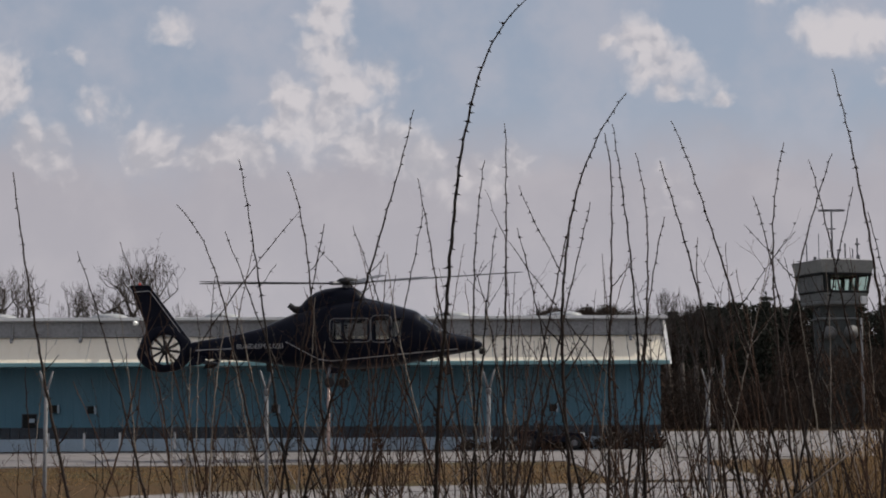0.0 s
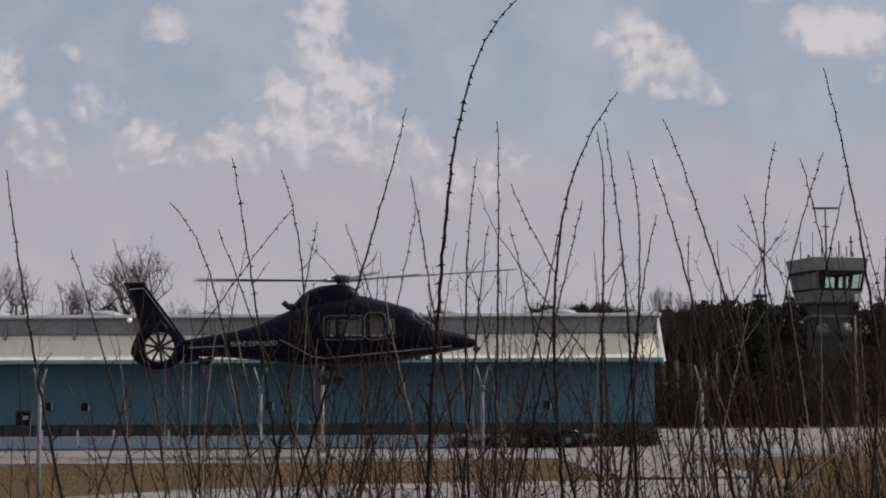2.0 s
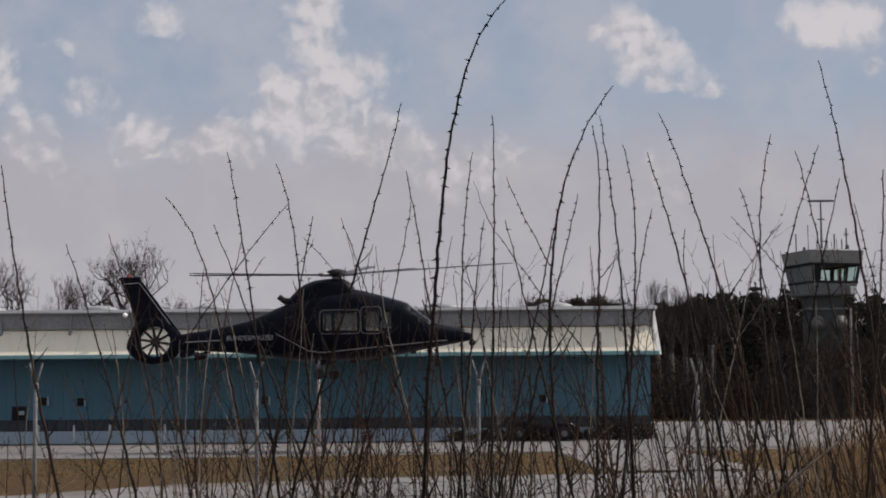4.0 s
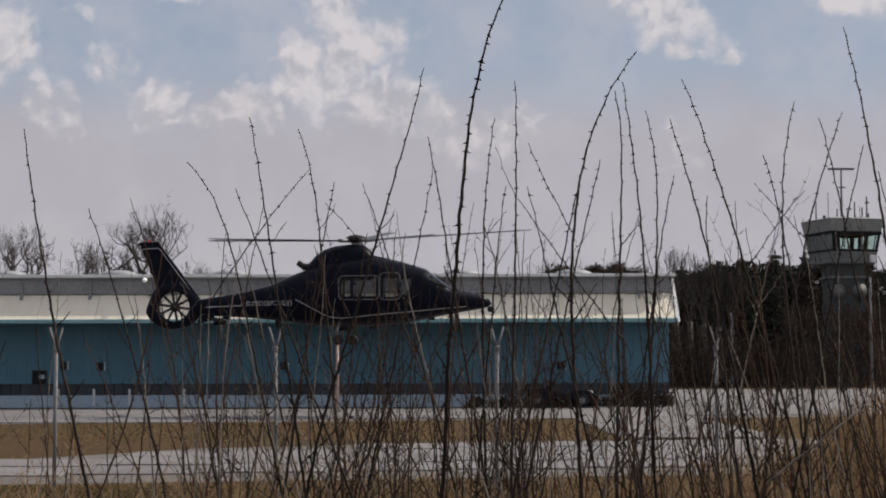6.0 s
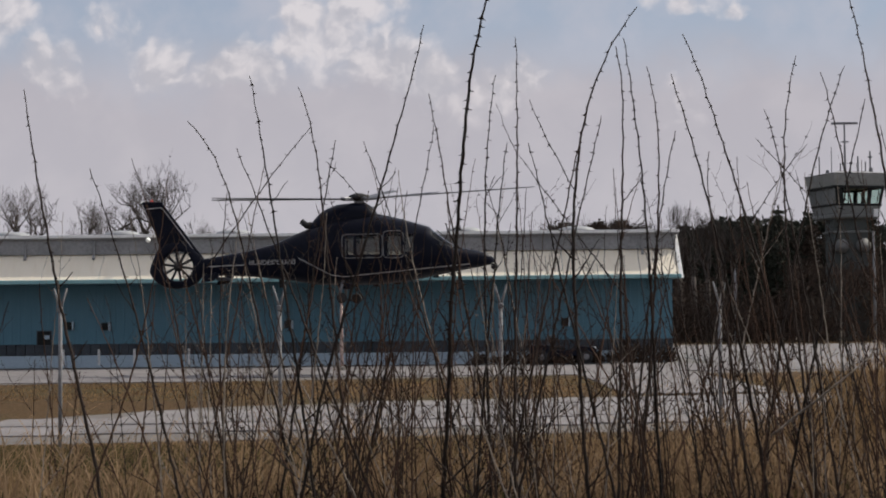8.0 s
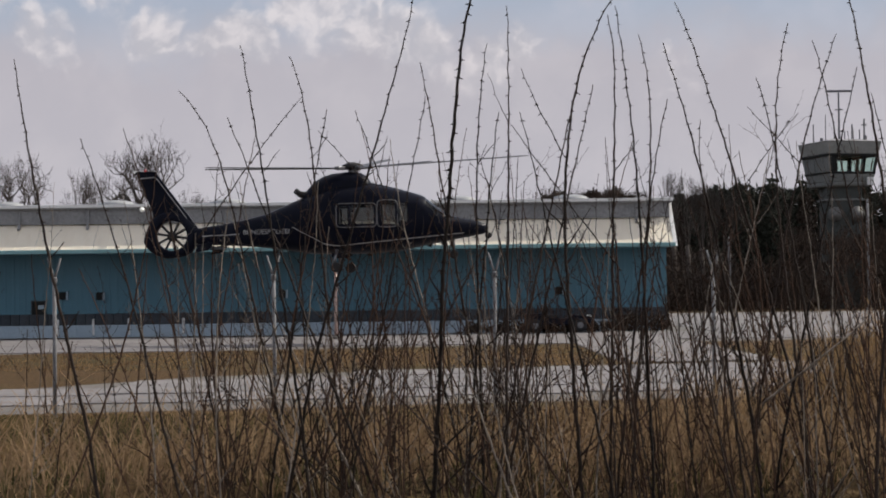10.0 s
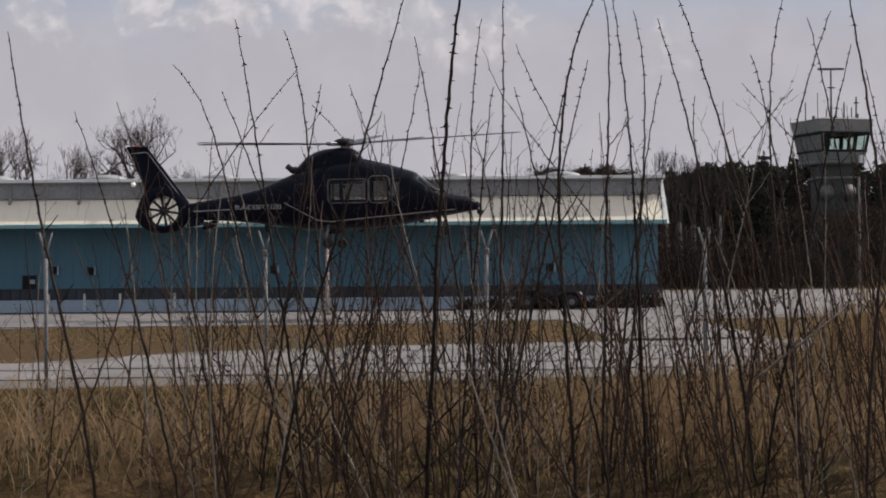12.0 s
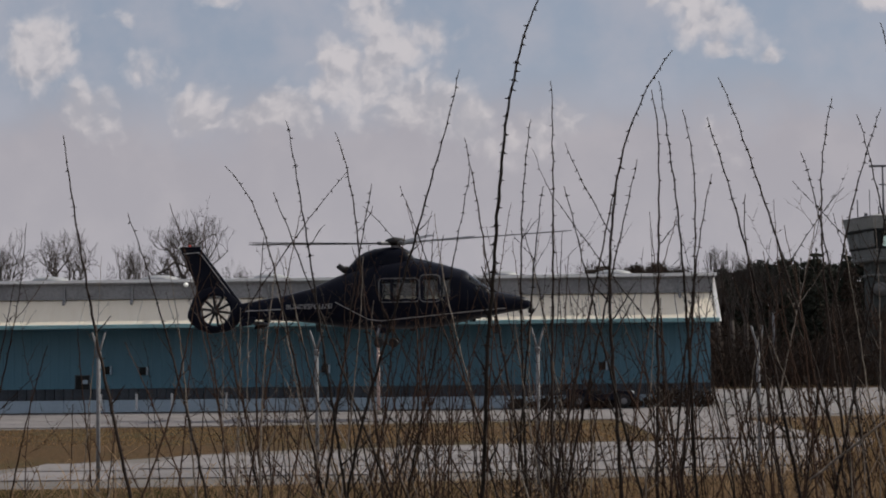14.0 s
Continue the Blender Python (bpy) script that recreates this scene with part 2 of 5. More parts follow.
BLADE = surface("grey_blade", (0.030, 0.030, 0.033), (0.060, 0.060, 0.064), 6, 1.0, 0.45, bump=0.02)
STEEL = surface("dull_steel", (0.12, 0.12, 0.125), (0.22, 0.22, 0.23), 20, 2.0, 0.4, 0.8, bump=0.05)
STRIPE = surface("silver_grey_stripe", (0.30, 0.30, 0.31), (0.40, 0.40, 0.41), 20, 2.0, 0.5, bump=0.0)
FRAME_GREY = surface("grey_window_seal", (0.11, 0.11, 0.115), (0.17, 0.17, 0.175), 20, 2.0, 0.6, bump=0.0)
CABIN = surface("dark_cabin_trim", (0.020, 0.020, 0.022), (0.045, 0.045, 0.048), 10, 1.0, 0.9, bump=0.05)
PANE = glass("cabin_glass", (0.54, 0.55, 0.54))
TOWER_CONCRETE = surface("tower_concrete", (0.11, 0.118, 0.115), (0.19, 0.20, 0.195), 6, 0.5, 0.85, bump=0.15)
TOWER_FASCIA = surface("tower_fascia", (0.18, 0.185, 0.175), (0.28, 0.285, 0.27), 5, 0.6, 0.8, bump=0.1)
# shaft concrete in dark green-grey, its shade put into the colour
TOWER_SHADED = surface("shaded_tower_shaft", (0.030, 0.036, 0.034), (0.055, 0.063, 0.060), 6, 0.5, 0.7, bump=0.1)
TOWER_GLASS = glass("green_tower_glass", (0.72, 0.84, 0.79), 0.02)
DARK_FRAME = surface("dark_window_frame", (0.008, 0.010, 0.010), (0.022, 0.025, 0.025), 12, 1.5, 0.6, bump=0.02, shine=0.15)
MAST = surface("mast_steel", (0.10, 0.10, 0.11), (0.20, 0.20, 0.21), 12, 1.5, 0.5, 0.4, bump=0.02)
DISH = surface("pale_dish", (0.09, 0.09, 0.088), (0.15, 0.15, 0.145), 5, 1.0, 0.6, bump=0.02)
BARK = surface("grey_bark", (0.045, 0.038, 0.034), (0.11, 0.095, 0.085), 6, 0.8, 0.95, bump=0.3, shine=0.15)
STEM = surface("thorny_stem_bark", (0.005, 0.004, 0.0035), (0.052, 0.036, 0.028), 45, 5.0, 0.7, bump=0.3, vary=0.55, shine=0.2)
DEAD_BARK = surface("pale_dead_bark", (0.10, 0.085, 0.070), (0.34, 0.29, 0.24), 40, 5.0, 0.8, bump=0.3, shine=0.2)
TWIG = surface("thin_twig_bark", (0.007, 0.005, 0.004), (0.105, 0.062, 0.043), 30, 3.0, 0.8, bump=0.1, vary=0.7, islands=True, shine=0.12)
GREEN_BLADE = surface("dull_green_blade", (0.018, 0.019, 0.008), (0.125, 0.120, 0.048), 12, 0.8, 0.9, bump=0.0, vary=0.6, islands=True, shine=0.15, sheer=0.4)
STRAW = surface("dry_straw", (0.030, 0.018, 0.009), (0.46, 0.305, 0.160), 12, 0.8, 0.9, bump=0.0, vary=0.65, islands=True, shine=0.15, sheer=0.45)
# lighter copy of the straw, with sunlight put into its colour
LIT_STRAW = surface("lit_bank_straw", (0.110, 0.070, 0.040), (0.500, 0.350, 0.210), 14, 1.2, 0.9, bump=0.0, vary=0.6, islands=True, shine=0.15, sheer=0.45)
NEEDLES = surface("dark_needles", (0.020, 0.024, 0.019), (0.066, 0.068, 0.053), 3, 0.3, 0.9, bump=0.0, vary=0.4, islands=True, shine=0.1)
BROWN_LEAF = surface("brown_undergrowth", (0.018, 0.015, 0.012), (0.086, 0.062, 0.049), 3, 0.35, 0.95, bump=0.0, vary=0.4, islands=True, shine=0.1)
RED_LENS = glow("red_beacon_lens", (0.55, 0.07, 0.06), 0.12)
LAMP_GLASS = glow("clear_lamp_lens", (0.9, 0.9, 0.85), 0.15)


# ---------------------------------------------------------------- mesh helpers
def finish(name, bm, material, smooth=False):
    mesh = bpy.data.meshes.new(name)
    bmesh.ops.recalc_face_normals(bm, faces=bm.faces[:])
    if smooth:
        for face in bm.faces:
            face.smooth = True
    bm.to_mesh(mesh)
    bm.free()
    mesh.materials.append(material)
    return mesh


def part(name, bm, material, parent, label="", smooth=False):
    """Links a bmesh as one mesh object under a thing or a part."""
    ob = new(name, finish(name, bm, material, smooth))
    ob.parent = parent
    return tagged(ob, label)


def share(name, mesh, parent, m):
    """Another object on the same mesh, under parent."""
    ob = new(name, mesh)
    ob.parent = parent
    ob.matrix_basis = m
    return ob


def thing(name, label, category, group="", m=None, kind=""):
    ob = tagged(new(name), label, category, group, kind)
    if m is not None:
        ob.matrix_basis = m
    return ob


def raw(name, verts, faces, material, smooth=False):
    mesh = bpy.data.meshes.new(name)
    mesh.from_pydata(verts, [], faces)
    if smooth:
        mesh.polygons.foreach_set("use_smooth", [True] * len(mesh.polygons))
    mesh.materials.append(material)
    mesh.update()
    return mesh


def box(bm, x0, x1, y0, y1, z0, z1, bevel=0.0):
    made = bmesh.ops.create_cube(bm, size=1.0)["verts"]
    for v in made:
        v.co = Vector((x0 + (v.co.x + 0.5) * (x1 - x0), y0 + (v.co.y + 0.5) * (y1 - y0), z0 + (v.co.z + 0.5) * (z1 - z0)))
    if bevel:
        edges = list({e for v in made for e in v.link_edges})
        bmesh.ops.bevel(bm, geom=edges, offset=bevel, segments=2, affect="EDGES", profile=0.5)
    return bm


def slab(x0, x1, y0, y1, z0, z1, bevel=0.0):
    return box(bmesh.new(), x0, x1, y0, y1, z0, z1, bevel)


def prism(outline, y0, y1, bevel=0.0):
    """A plate from an outline in x and z, between two y."""
    bm = bmesh.new()
    face = bm.faces.new([bm.verts.new((x, y0, z)) for x, z in outline])
    grown = bmesh.ops.extrude_face_region(bm, geom=[face])["geom"]
    for v in grown:
        if isinstance(v, bmesh.types.BMVert):
            v.co.y = y1
    if bevel:
        bmesh.ops.bevel(bm, geom=bm.edges[:], offset=bevel, segments=2, affect="EDGES", profile=0.5)
    return bm


def tube_data(points, radii, sides, verts, faces, cap=True):
    """Adds a tapered tube along points to the lists of verts and faces."""
    start = len(verts)
    count = len(points)
    for i, p in enumerate(points):
        a, b = points[max(i - 1, 0)], points[min(i + 1, count - 1)]
        d = (b - a).normalized()
        side = d.orthogonal().normalized() if abs(d.y) > 0.9 else d.cross(Vector((0, 1, 0))).normalized()
        other = d.cross(side)
        for k in range(sides):
            g = 2 * math.pi * k / sides
            verts.append(p + (side * math.cos(g) + other * math.sin(g)) * radii[i])
    for i in range(count - 1):
        for k in range(sides):
            q = (k + 1) % sides
            faces.append((start + i * sides + k, start + i * sides + q, start + (i + 1) * sides + q, start + (i + 1) * sides + k))
    if cap:
        faces.append(tuple(start + k for k in reversed(range(sides))))
        faces.append(tuple(start + (count - 1) * sides + k for k in range(sides)))


def rod(points, radius, sides=8):
    """A round bar along points, as a bmesh."""
    verts, faces = [], []
    pts = [Vector(p) for p in points]
    radii = radius if isinstance(radius, (list, tuple)) else [radius] * len(pts)
    tube_data(pts, radii, sides, verts, faces)
    bm = bmesh.new()
    made = [bm.verts.new(v) for v in verts]
    for f in faces:
        bm.faces.new([made[i] for i in f])
    return bm


def lathe(profile, sides=24, axis="z"):
    """A turned body from (radius, height) pairs."""
    bm = bmesh.new()
    rings = []
    for r, h in profile:
        ring = []
        for k in range(sides):
            g = 2 * math.pi * k / sides
            p = (r * math.cos(g), r * math.sin(g), h)
            ring.append(bm.verts.new(p if axis == "z" else (p[0], p[2], p[1])))
        rings.append(ring)
    for a, b in zip(rings, rings[1:]):
        for k in range(sides):
            bm.faces.new((a[k], a[(k + 1) % sides], b[(k + 1) % sides], b[k]))
    if profile[0][0] > 1e-4:
        bm.faces.new(rings[0])
    if profile[-1][0] > 1e-4:
        bm.faces.new(rings[-1])
    bmesh.ops.remove_doubles(bm, verts=bm.verts[:], dist=1e-5)
    return bm


def ground_height(x, y):
    """Flat airfield, a narrow bank that carries the thorn shrubs and a low mound to the east."""
    ridge = (1.37 + 0.05 * noise.noise(Vector((x * 1.3, 3.0, 7.0)))) * math.exp(-((y - 4.7) / (1.6 if y < 4.7 else 1.15)) ** 2)
    bank = 1.35 * math.exp(-((x - 4.4) / 1.9) ** 2 - ((y - 12.8) / 3.2) ** 2)
    rough = 0.05 * noise.noise(Vector((x * 0.35, y * 0.35, 0.0))) if 2 < y < 24 else 0.0
    if 1.5 < y < 8:
        rough += 0.03 * noise.noise(Vector((x * 2.3, y * 2.3, 2.0)))
    return bank + ridge + rough


# ---------------------------------------------------------------- ground and paving
def build_ground():
    xs = [-4000, -1200, -400, -120, -60] + [-30 + i for i in range(27)] + [-3 + 0.25 * i for i in range(24)] + [3 + i for i in range(28)] + [60, 120, 400, 1200, 4000]
    ys = [-4000, -1200, -300, -60, -20] + [-8 + i for i in range(9)] + [1 + 0.25 * i for i in range(32)] + [9 + i for i in range(24)] + [36, 42, 50, 60, 80, 120, 250, 600, 1500, 4000]
    verts = [(x, y, ground_height(x, y)) for y in ys for x in xs]
    w = len(xs)
    faces = [(j * w + i, j * w + i + 1, (j + 1) * w + i + 1, (j + 1) * w + i) for j in range(len(ys) - 1) for i in range(w - 1)]
    ob = new("ground", raw("ground", verts, faces, GRASS_GROUND, True))
    tagged(ob, "flat brown winter grass of the airfield reaching the horizon", "ground", kind="structure")


build_ground()


def build_paving(name, label, x0, x1, front, back, nx, ny, z):
    """A paved strip of cast slabs with recessed joints; front and back give its edges along x."""
    base = thing(name, label, "paving", kind="structure")
    verts, faces = [], []
    steps = 24
    for i in range(steps + 1):
        x = x0 + (x1 - x0) * i / steps
        verts += [(x, front(x), z - 0.03), (x, back(x), z - 0.03)]
    for i in range(steps):
        faces.append((2 * i, 2 * i + 2, 2 * i + 3, 2 * i + 1))
    bed = new("bed", raw("bed", verts, faces, JOINT))
    bed.parent = base
    return base


# the road beyond the fence and the apron before the hangar
def road_front(x):
    return 26.1 + 0.17 * (x + 6)


def road_back(x):
    return 38.5 + 0.28 * x - 7.5 * math.exp(-((x + 11) / 3.2) ** 2) if x < 0 else 38.5 + 0.28 * x


def apron_front(x):
    return 50.8 + 0.20 * (x + 16) + 0.4 * math.sin(x * 0.5)


ROAD = build_paving("road", "pale grey concrete taxi road behind the fence", -24, 40, road_front, road_back, 0, 0, 0.035)
APRON = build_paving("apron", "pale concrete apron in front of the hangar", -60, 70, apron_front, lambda x: 69.7 if x < 9.7 else 112, 0, 0, 0.035)
CROSSING = build_paving("link_road", "short concrete link between road and apron", 4.4, 8.4, road_back, apron_front, 0, 0, 0.03)


# ---------------------------------------------------------------- hangar
def build_hangar():
    hangar = thing("hangar", "long low hangar with teal sheet wall and sunlit cream mansard roof", "hangar")
    west, east, face = -46.0, 9.55, 70.0
    body = slab(west, east - 0.05, face + 0.06, face + 24, 0, 5.1)
    part("wall_core", body, TEAL, hangar)
    # flat roof with overhanging white-edged slab
    part("roof_slab", slab(west - 0.3, east + 0.12, 68.62, face + 24.3, 5.36, 5.50), ROOF_GREY, hangar, "grey felted flat roof")
    part("roof_edge", slab(west - 0.3, east + 0.14, 68.56, 68.616, 5.42, 5.545, 0.01), TRIM_WHITE, hangar, "thin white metal roof edge")
    part("soffit_beam", slab(west, east, 69.0, 69.2, 5.16, 5.356), ROOF_GREY, hangar)
    # grey strip colours in the shade the roof overhang casts on the cream
    part("fascia_strip", slab(west, east - 0.02, 68.74, 68.82, 4.74, 5.355), ROOF_GREY, hangar, "grey strip for the shade under the roof edge")
    # gutter
    gutter = bmesh.new()
    box(gutter, west - 0.1, east + 0.05, 67.44, 67.60, 3.49, 3.66, 0.03)
    part("gutter", gutter, TEAL_TRIM, hangar, "light teal eaves gutter")
    part("eaves_soffit", slab(west, east, 67.604, 69.99, 3.50, 3.55), TEAL, hangar)
    # west and east verge
    verge = prism([(67.5, 3.5), (67.9, 3.5), (69.75, 5.36), (69.3, 5.36)], 0, 0.16, 0.01)
    for v in verge.verts:
        v.co = Vector((east + v.co.y - 0.02, v.co.x, v.co.z))
    part("verge_board", verge, TRIM_WHITE, hangar, "white slanting verge board")
    gable = prism([(67.9, 3.58), (70.0, 3.58), (70.0, 5.36), (69.6, 5.36)], 0, 0.05)
    for v in gable.verts:
        v.co = Vector((east + v.co.y - 0.08, v.co.x, v.co.z))
    part("gable_cheek", gable, CREAM, hangar)
    # brackets under the roof slab
    bracket = prism([(68.64, 5.30), (68.735, 5.30), (68.735, 4.62), (68.55, 4.50), (68.50, 4.56), (68.62, 4.72)], -0.05, 0.05, 0.008)
    for v in bracket.verts:
        v.co = Vector((v.co.y, v.co.x, v.co.z))
    mesh = finish("bracket", bracket, ROOF_GREY)
    x = east - 1.4
    while x > -32:
        share("bracket", mesh, hangar, pose(x, 0, 0))
        x -= 2.85
    # pale plinth, dark band and lamps are parts of the front
    x = west
    plinth = finish("plinth_block", slab(0.005, 1.19, face - 0.10, face + 0.055, 0.0, 0.52, 0.012), PALE_BLUE)
    band = finish("clinker_block", slab(0.012, 0.385, face - 0.06, face + 0.055, 0.525, 1.00, 0.015), DARK_BRICK)
    panel = slab(0.0, 1.186, face - 0.02, face + 0.055, 1.005, 3.52)
    for k in range(3):
        box(panel, 0.16 + k * 0.36, 0.26 + k * 0.36, face - 0.045, face - 0.02, 1.01, 3.515, 0.008)
    panel = finish("wall_panel", panel, TEAL)
    cream_bm = bmesh.new()
    depth, rise = 69.55 - 67.62, 5.36 - 3.63
    slope = math.atan2(rise, depth)
    box(cream_bm, 0.006, 2.37, 0.0, math.hypot(depth, rise), -0.04, 0.0, 0.006)
    for k in range(5):
        box(cream_bm, 0.1 + k * 0.47, 0.13 + k * 0.47, 0.0, math.hypot(depth, rise), 0.0, 0.014)
    for v in cream_bm.verts:
        c, s = math.cos(slope), math.sin(slope)
        v.co = Vector((v.co.x, 67.62 + v.co.y * c - v.co.z * s, 3.63 + v.co.y * s + v.co.z * c))
    cream = finish("roof_sheet", cream_bm, CREAM)
    x, i = east - 1.19, 0
    while x > -30:
        share("wall_panel", panel, hangar, pose(x, 0, 0))
        share("plinth_block", plinth, hangar, pose(x, 0, 0))
        for k in range(3):
            share("clinker_block", band, hangar, pose(x + k * 0.396, 0, 0))
        if i % 2 == 1:
            share("roof_sheet", cream, hangar, pose(x, 0, 0))
        x, i = x - 1.19, i + 1
    # window, vents and wall lamps
    def opening(cx, cz, w, h):
        window = part("window", slab(cx - w / 2, cx + w / 2, face - 0.07, face - 0.05, cz - h / 2, cz + h / 2), DARK_FRAME, hangar, "small dark window")
        frame_bm = bmesh.new()
        box(frame_bm, cx - w / 2 - 0.04, cx - w / 2, face - 0.1, face - 0.04, cz - h / 2 - 0.04, cz + h / 2 + 0.04)
        box(frame_bm, cx + w / 2, cx + w / 2 + 0.04, face - 0.1, face - 0.04, cz - h / 2 - 0.04, cz + h / 2 + 0.04)
        box(frame_bm, cx - w / 2, cx + w / 2, face - 0.1, face - 0.04, cz + h / 2, cz + h / 2 + 0.04)
        box(frame_bm, cx - w / 2, cx + w / 2, face - 0.1, face - 0.04, cz - h / 2 - 0.04, cz - h / 2)
        part("frame", frame_bm, DARK_BRICK, window)
        part("notice", slab(cx - 0.02, cx + w / 2 - 0.06, face - 0.082, face - 0.072, cz - 0.05, cz + 0.12), PALE_BLUE, window, "pale notice behind the pane")
    opening(-17.02, 1.27, 0.56, 0.56)
    for cx, cz in ((-15.95, 1.78), (-14.40, 1.74), (-6.68, 1.74), (5.0, 1.74)):
        vent = part("wall_vent", slab(cx - 0.17, cx + 0.12, face - 0.22, face - 0.045, cz - 0.16, cz + 0.16, 0.015), DARK_FRAME, hangar, "dark wall vent box")
        part("vent_cheek", slab(cx + 0.122, cx + 0.19, face - 0.24, face - 0.045, cz - 0.18, cz + 0.18, 0.01), PALE_BLUE, vent)
    for cx in (-14.7, -13.2, -16.2, -10.9):
        part("wall_pipe", slab(cx - 0.05, cx + 0.05, face - 0.16, face - 0.102, 0.1, 0.78, 0.01), TRIM_WHITE, hangar, "white downpipe stub")
    # skylight domes on the roof
    dome = lathe([(0.80, 0.0), (0.80, 0.34), (0.88, 0.36), (0.88, 0.41), (0.74, 0.51), (0.45, 0.58), (0.02, 0.61)], 16)
    mesh = finish("skylight", dome, ACRYLIC, True)
    for x in (-20.0, -14.9, -9.75, -4.5, 0.85, 6.0):
        share("skylight", mesh, hangar, pose(x, 76, 5.52))
    for x in (-9.2, -1.0):
        part("roof_vent", slab(x - 0.35, x + 0.35, 73.5, 74.2, 5.502, 5.78, 0.03), ROOF_GREY, hangar)
    lamp = part("flood_lamp", lathe([(0.04, -0.10), (0.09, -0.05), (0.11, 0.03), (0.09, 0.07)], 14, "y"), TRIM_WHITE, hangar, "round white floodlight", True)
    lamp.matrix_basis = pose(-12.35, 68.44, 5.30)
    part("lens", lathe([(0.085, -0.11), (0.02, -0.125)], 14, "y"), LAMP_GLASS, lamp, "", True)


build_hangar()


# ---------------------------------------------------------------- control tower
def build_tower():
    tower = thing("control_tower", "grey concrete control tower with slanting green-glazed cab and antennas", "control tower", m=pose(29.45, 121.5, 0))
    turn = 16.0

    def corner(side, z, k):
        g = radians(45 + 90 * k + turn)
        return Vector((side * 0.7071 * math.cos(g), side * 0.7071 * math.sin(g), z))

    def ring_loft(levels):
        bm = bmesh.new()
        rings = [[bm.verts.new(corner(side, z, k)) for k in range(4)] for side, z in levels]
        for a, b in zip(rings, rings[1:]):
            for k in range(4):
                bm.faces.new((a[k], a[(k + 1) % 4], b[(k + 1) % 4], b[k]))
        bm.faces.new(rings[0])
        bm.faces.new(rings[-1])
        bmesh.ops.bevel(bm, geom=bm.edges[:], offset=0.04, segments=1, affect="EDGES")
        return bm
    part("shaft", slab(-1.25, 1.30, -1.2, 1.4, 0, 8.95, 0.05), TOWER_SHADED, tower)
    part("shaft_band", slab(-1.40, 1.45, -1.35, 1.55, 7.9, 8.05, 0.02), TOWER_CONCRETE, tower)
    part("cab_floor", ring_loft([(3.2, 8.9), (3.50, 9.0), (3.54, 9.24)]), TOWER_CONCRETE, tower)
    part("cab_sill", ring_loft([(3.46, 9.245), (3.70, 9.90)]), TOWER_CONCRETE, tower)
    part("fascia", ring_loft([(4.02, 11.24), (4.10, 11.30), (4.38, 12.06), (4.38, 12.12)]), TOWER_FASCIA, tower, "weathered concrete fascia")
    part("cab_roof", ring_loft([(4.46, 12.125), (4.46, 12.20), (2.2, 12.40), (0.6, 12.44)]), ROOF_GREY, tower)
    for k in range(4):
        lo = [corner(3.62, 9.905, k), corner(3.62, 9.905, k + 1)]
        hi = [corner(4.00, 11.185, k), corner(4.00, 11.185, k + 1)]
        blind = k == 1
        for e0, e1 in ((0.03, 0.16), (0.16, 0.44), (0.44, 0.70), (0.74, 0.97)):
            bm = bmesh.new()
            bm.faces.new([bm.verts.new(p) for p in (lo[0].lerp(lo[1], e0), lo[0].lerp(lo[1], e1), hi[0].lerp(hi[1], e1), hi[0].lerp(hi[1], e0))])
            solid = blind or (k == 2 and e0 < 0.1)
            pane = part("window_pane", bm, (TOWER_CONCRETE if blind else DARK_FRAME) if solid else TOWER_GLASS, tower,
                        "solid grey cab panel" if solid else "green tinted slanting pane")
            for e in (e0, e1):
                part("mullion", rod([lo[0].lerp(lo[1], e), hi[0].lerp(hi[1], e)], 0.035 if e not in (0.03, 0.97, 0.70, 0.74) else 0.09, 6), TOWER_CONCRETE if blind else DARK_FRAME, pane)
        part("transom", rod([lo[0], lo[1]], 0.10, 6), DARK_FRAME, tower)
        part("head_bar", rod([hi[0], hi[1]], 0.12, 6), DARK_FRAME, tower)
    desk = part("console_desk", ring_loft([(2.0, 9.905), (2.2, 10.0)]), DARK_FRAME, tower)
    part("signal_box", slab(1.55, 2.0, -2.0, -1.6, 9.0, 9.55, 0.03), TRIM_WHITE, tower, "white equipment box")
    for x, z in ((-0.75, 6.9), (0.85, 6.95)):
        dish = part("dish", lathe([(0.02, 0.12), (0.35, 0.07), (0.52, -0.02), (0.55, -0.10)], 20, "y"), DISH, tower, "pale round dish aerial", True)
        dish.matrix_basis = pose(x, -1.45, z)
        part("dish_arm", rod([(0, 0.1, 0), (0, 0.3, -0.1)], 0.05, 6), MAST, dish)
    mast = part("antenna_mast", rod([(0.0, 0, 12.4), (0.0, 0, 13.6), (0.0, 0, 16.0)], [0.10, 0.075, 0.06], 8), MAST, tower, "grey antenna mast")
    part("cross_arm", slab(-0.98, 0.98, -0.06, 0.06, 15.95, 16.12, 0.02), MAST, mast)
    part("side_arm", slab(-0.28, 0.28, -0.04, 0.04, 14.62, 14.72, 0.01), MAST, mast)
    for x, top, r in ((-1.85, 13.6, 0.05), (-0.95, 14.3, 0.03), (-0.3, 13.1, 0.05), (1.0, 13.6, 0.06), (1.55, 13.2, 0.05), (1.9, 14.0, 0.06), (-1.25, 12.6, 0.12), (1.95, 12.75, 0.14), (0.45, 13.1, 0.045)):
        rod_ob = part("whip_antenna", rod([(x, 0.2, 12.1), (x, 0.2, top)], r, 6), MAST, tower)
        if top == 14.0:
            part("antenna_loop", slab(x - 0.18, x + 0.18, 0.14, 0.26, top - 0.5, top - 0.4, 0.02), MAST, rod_ob)


build_tower()


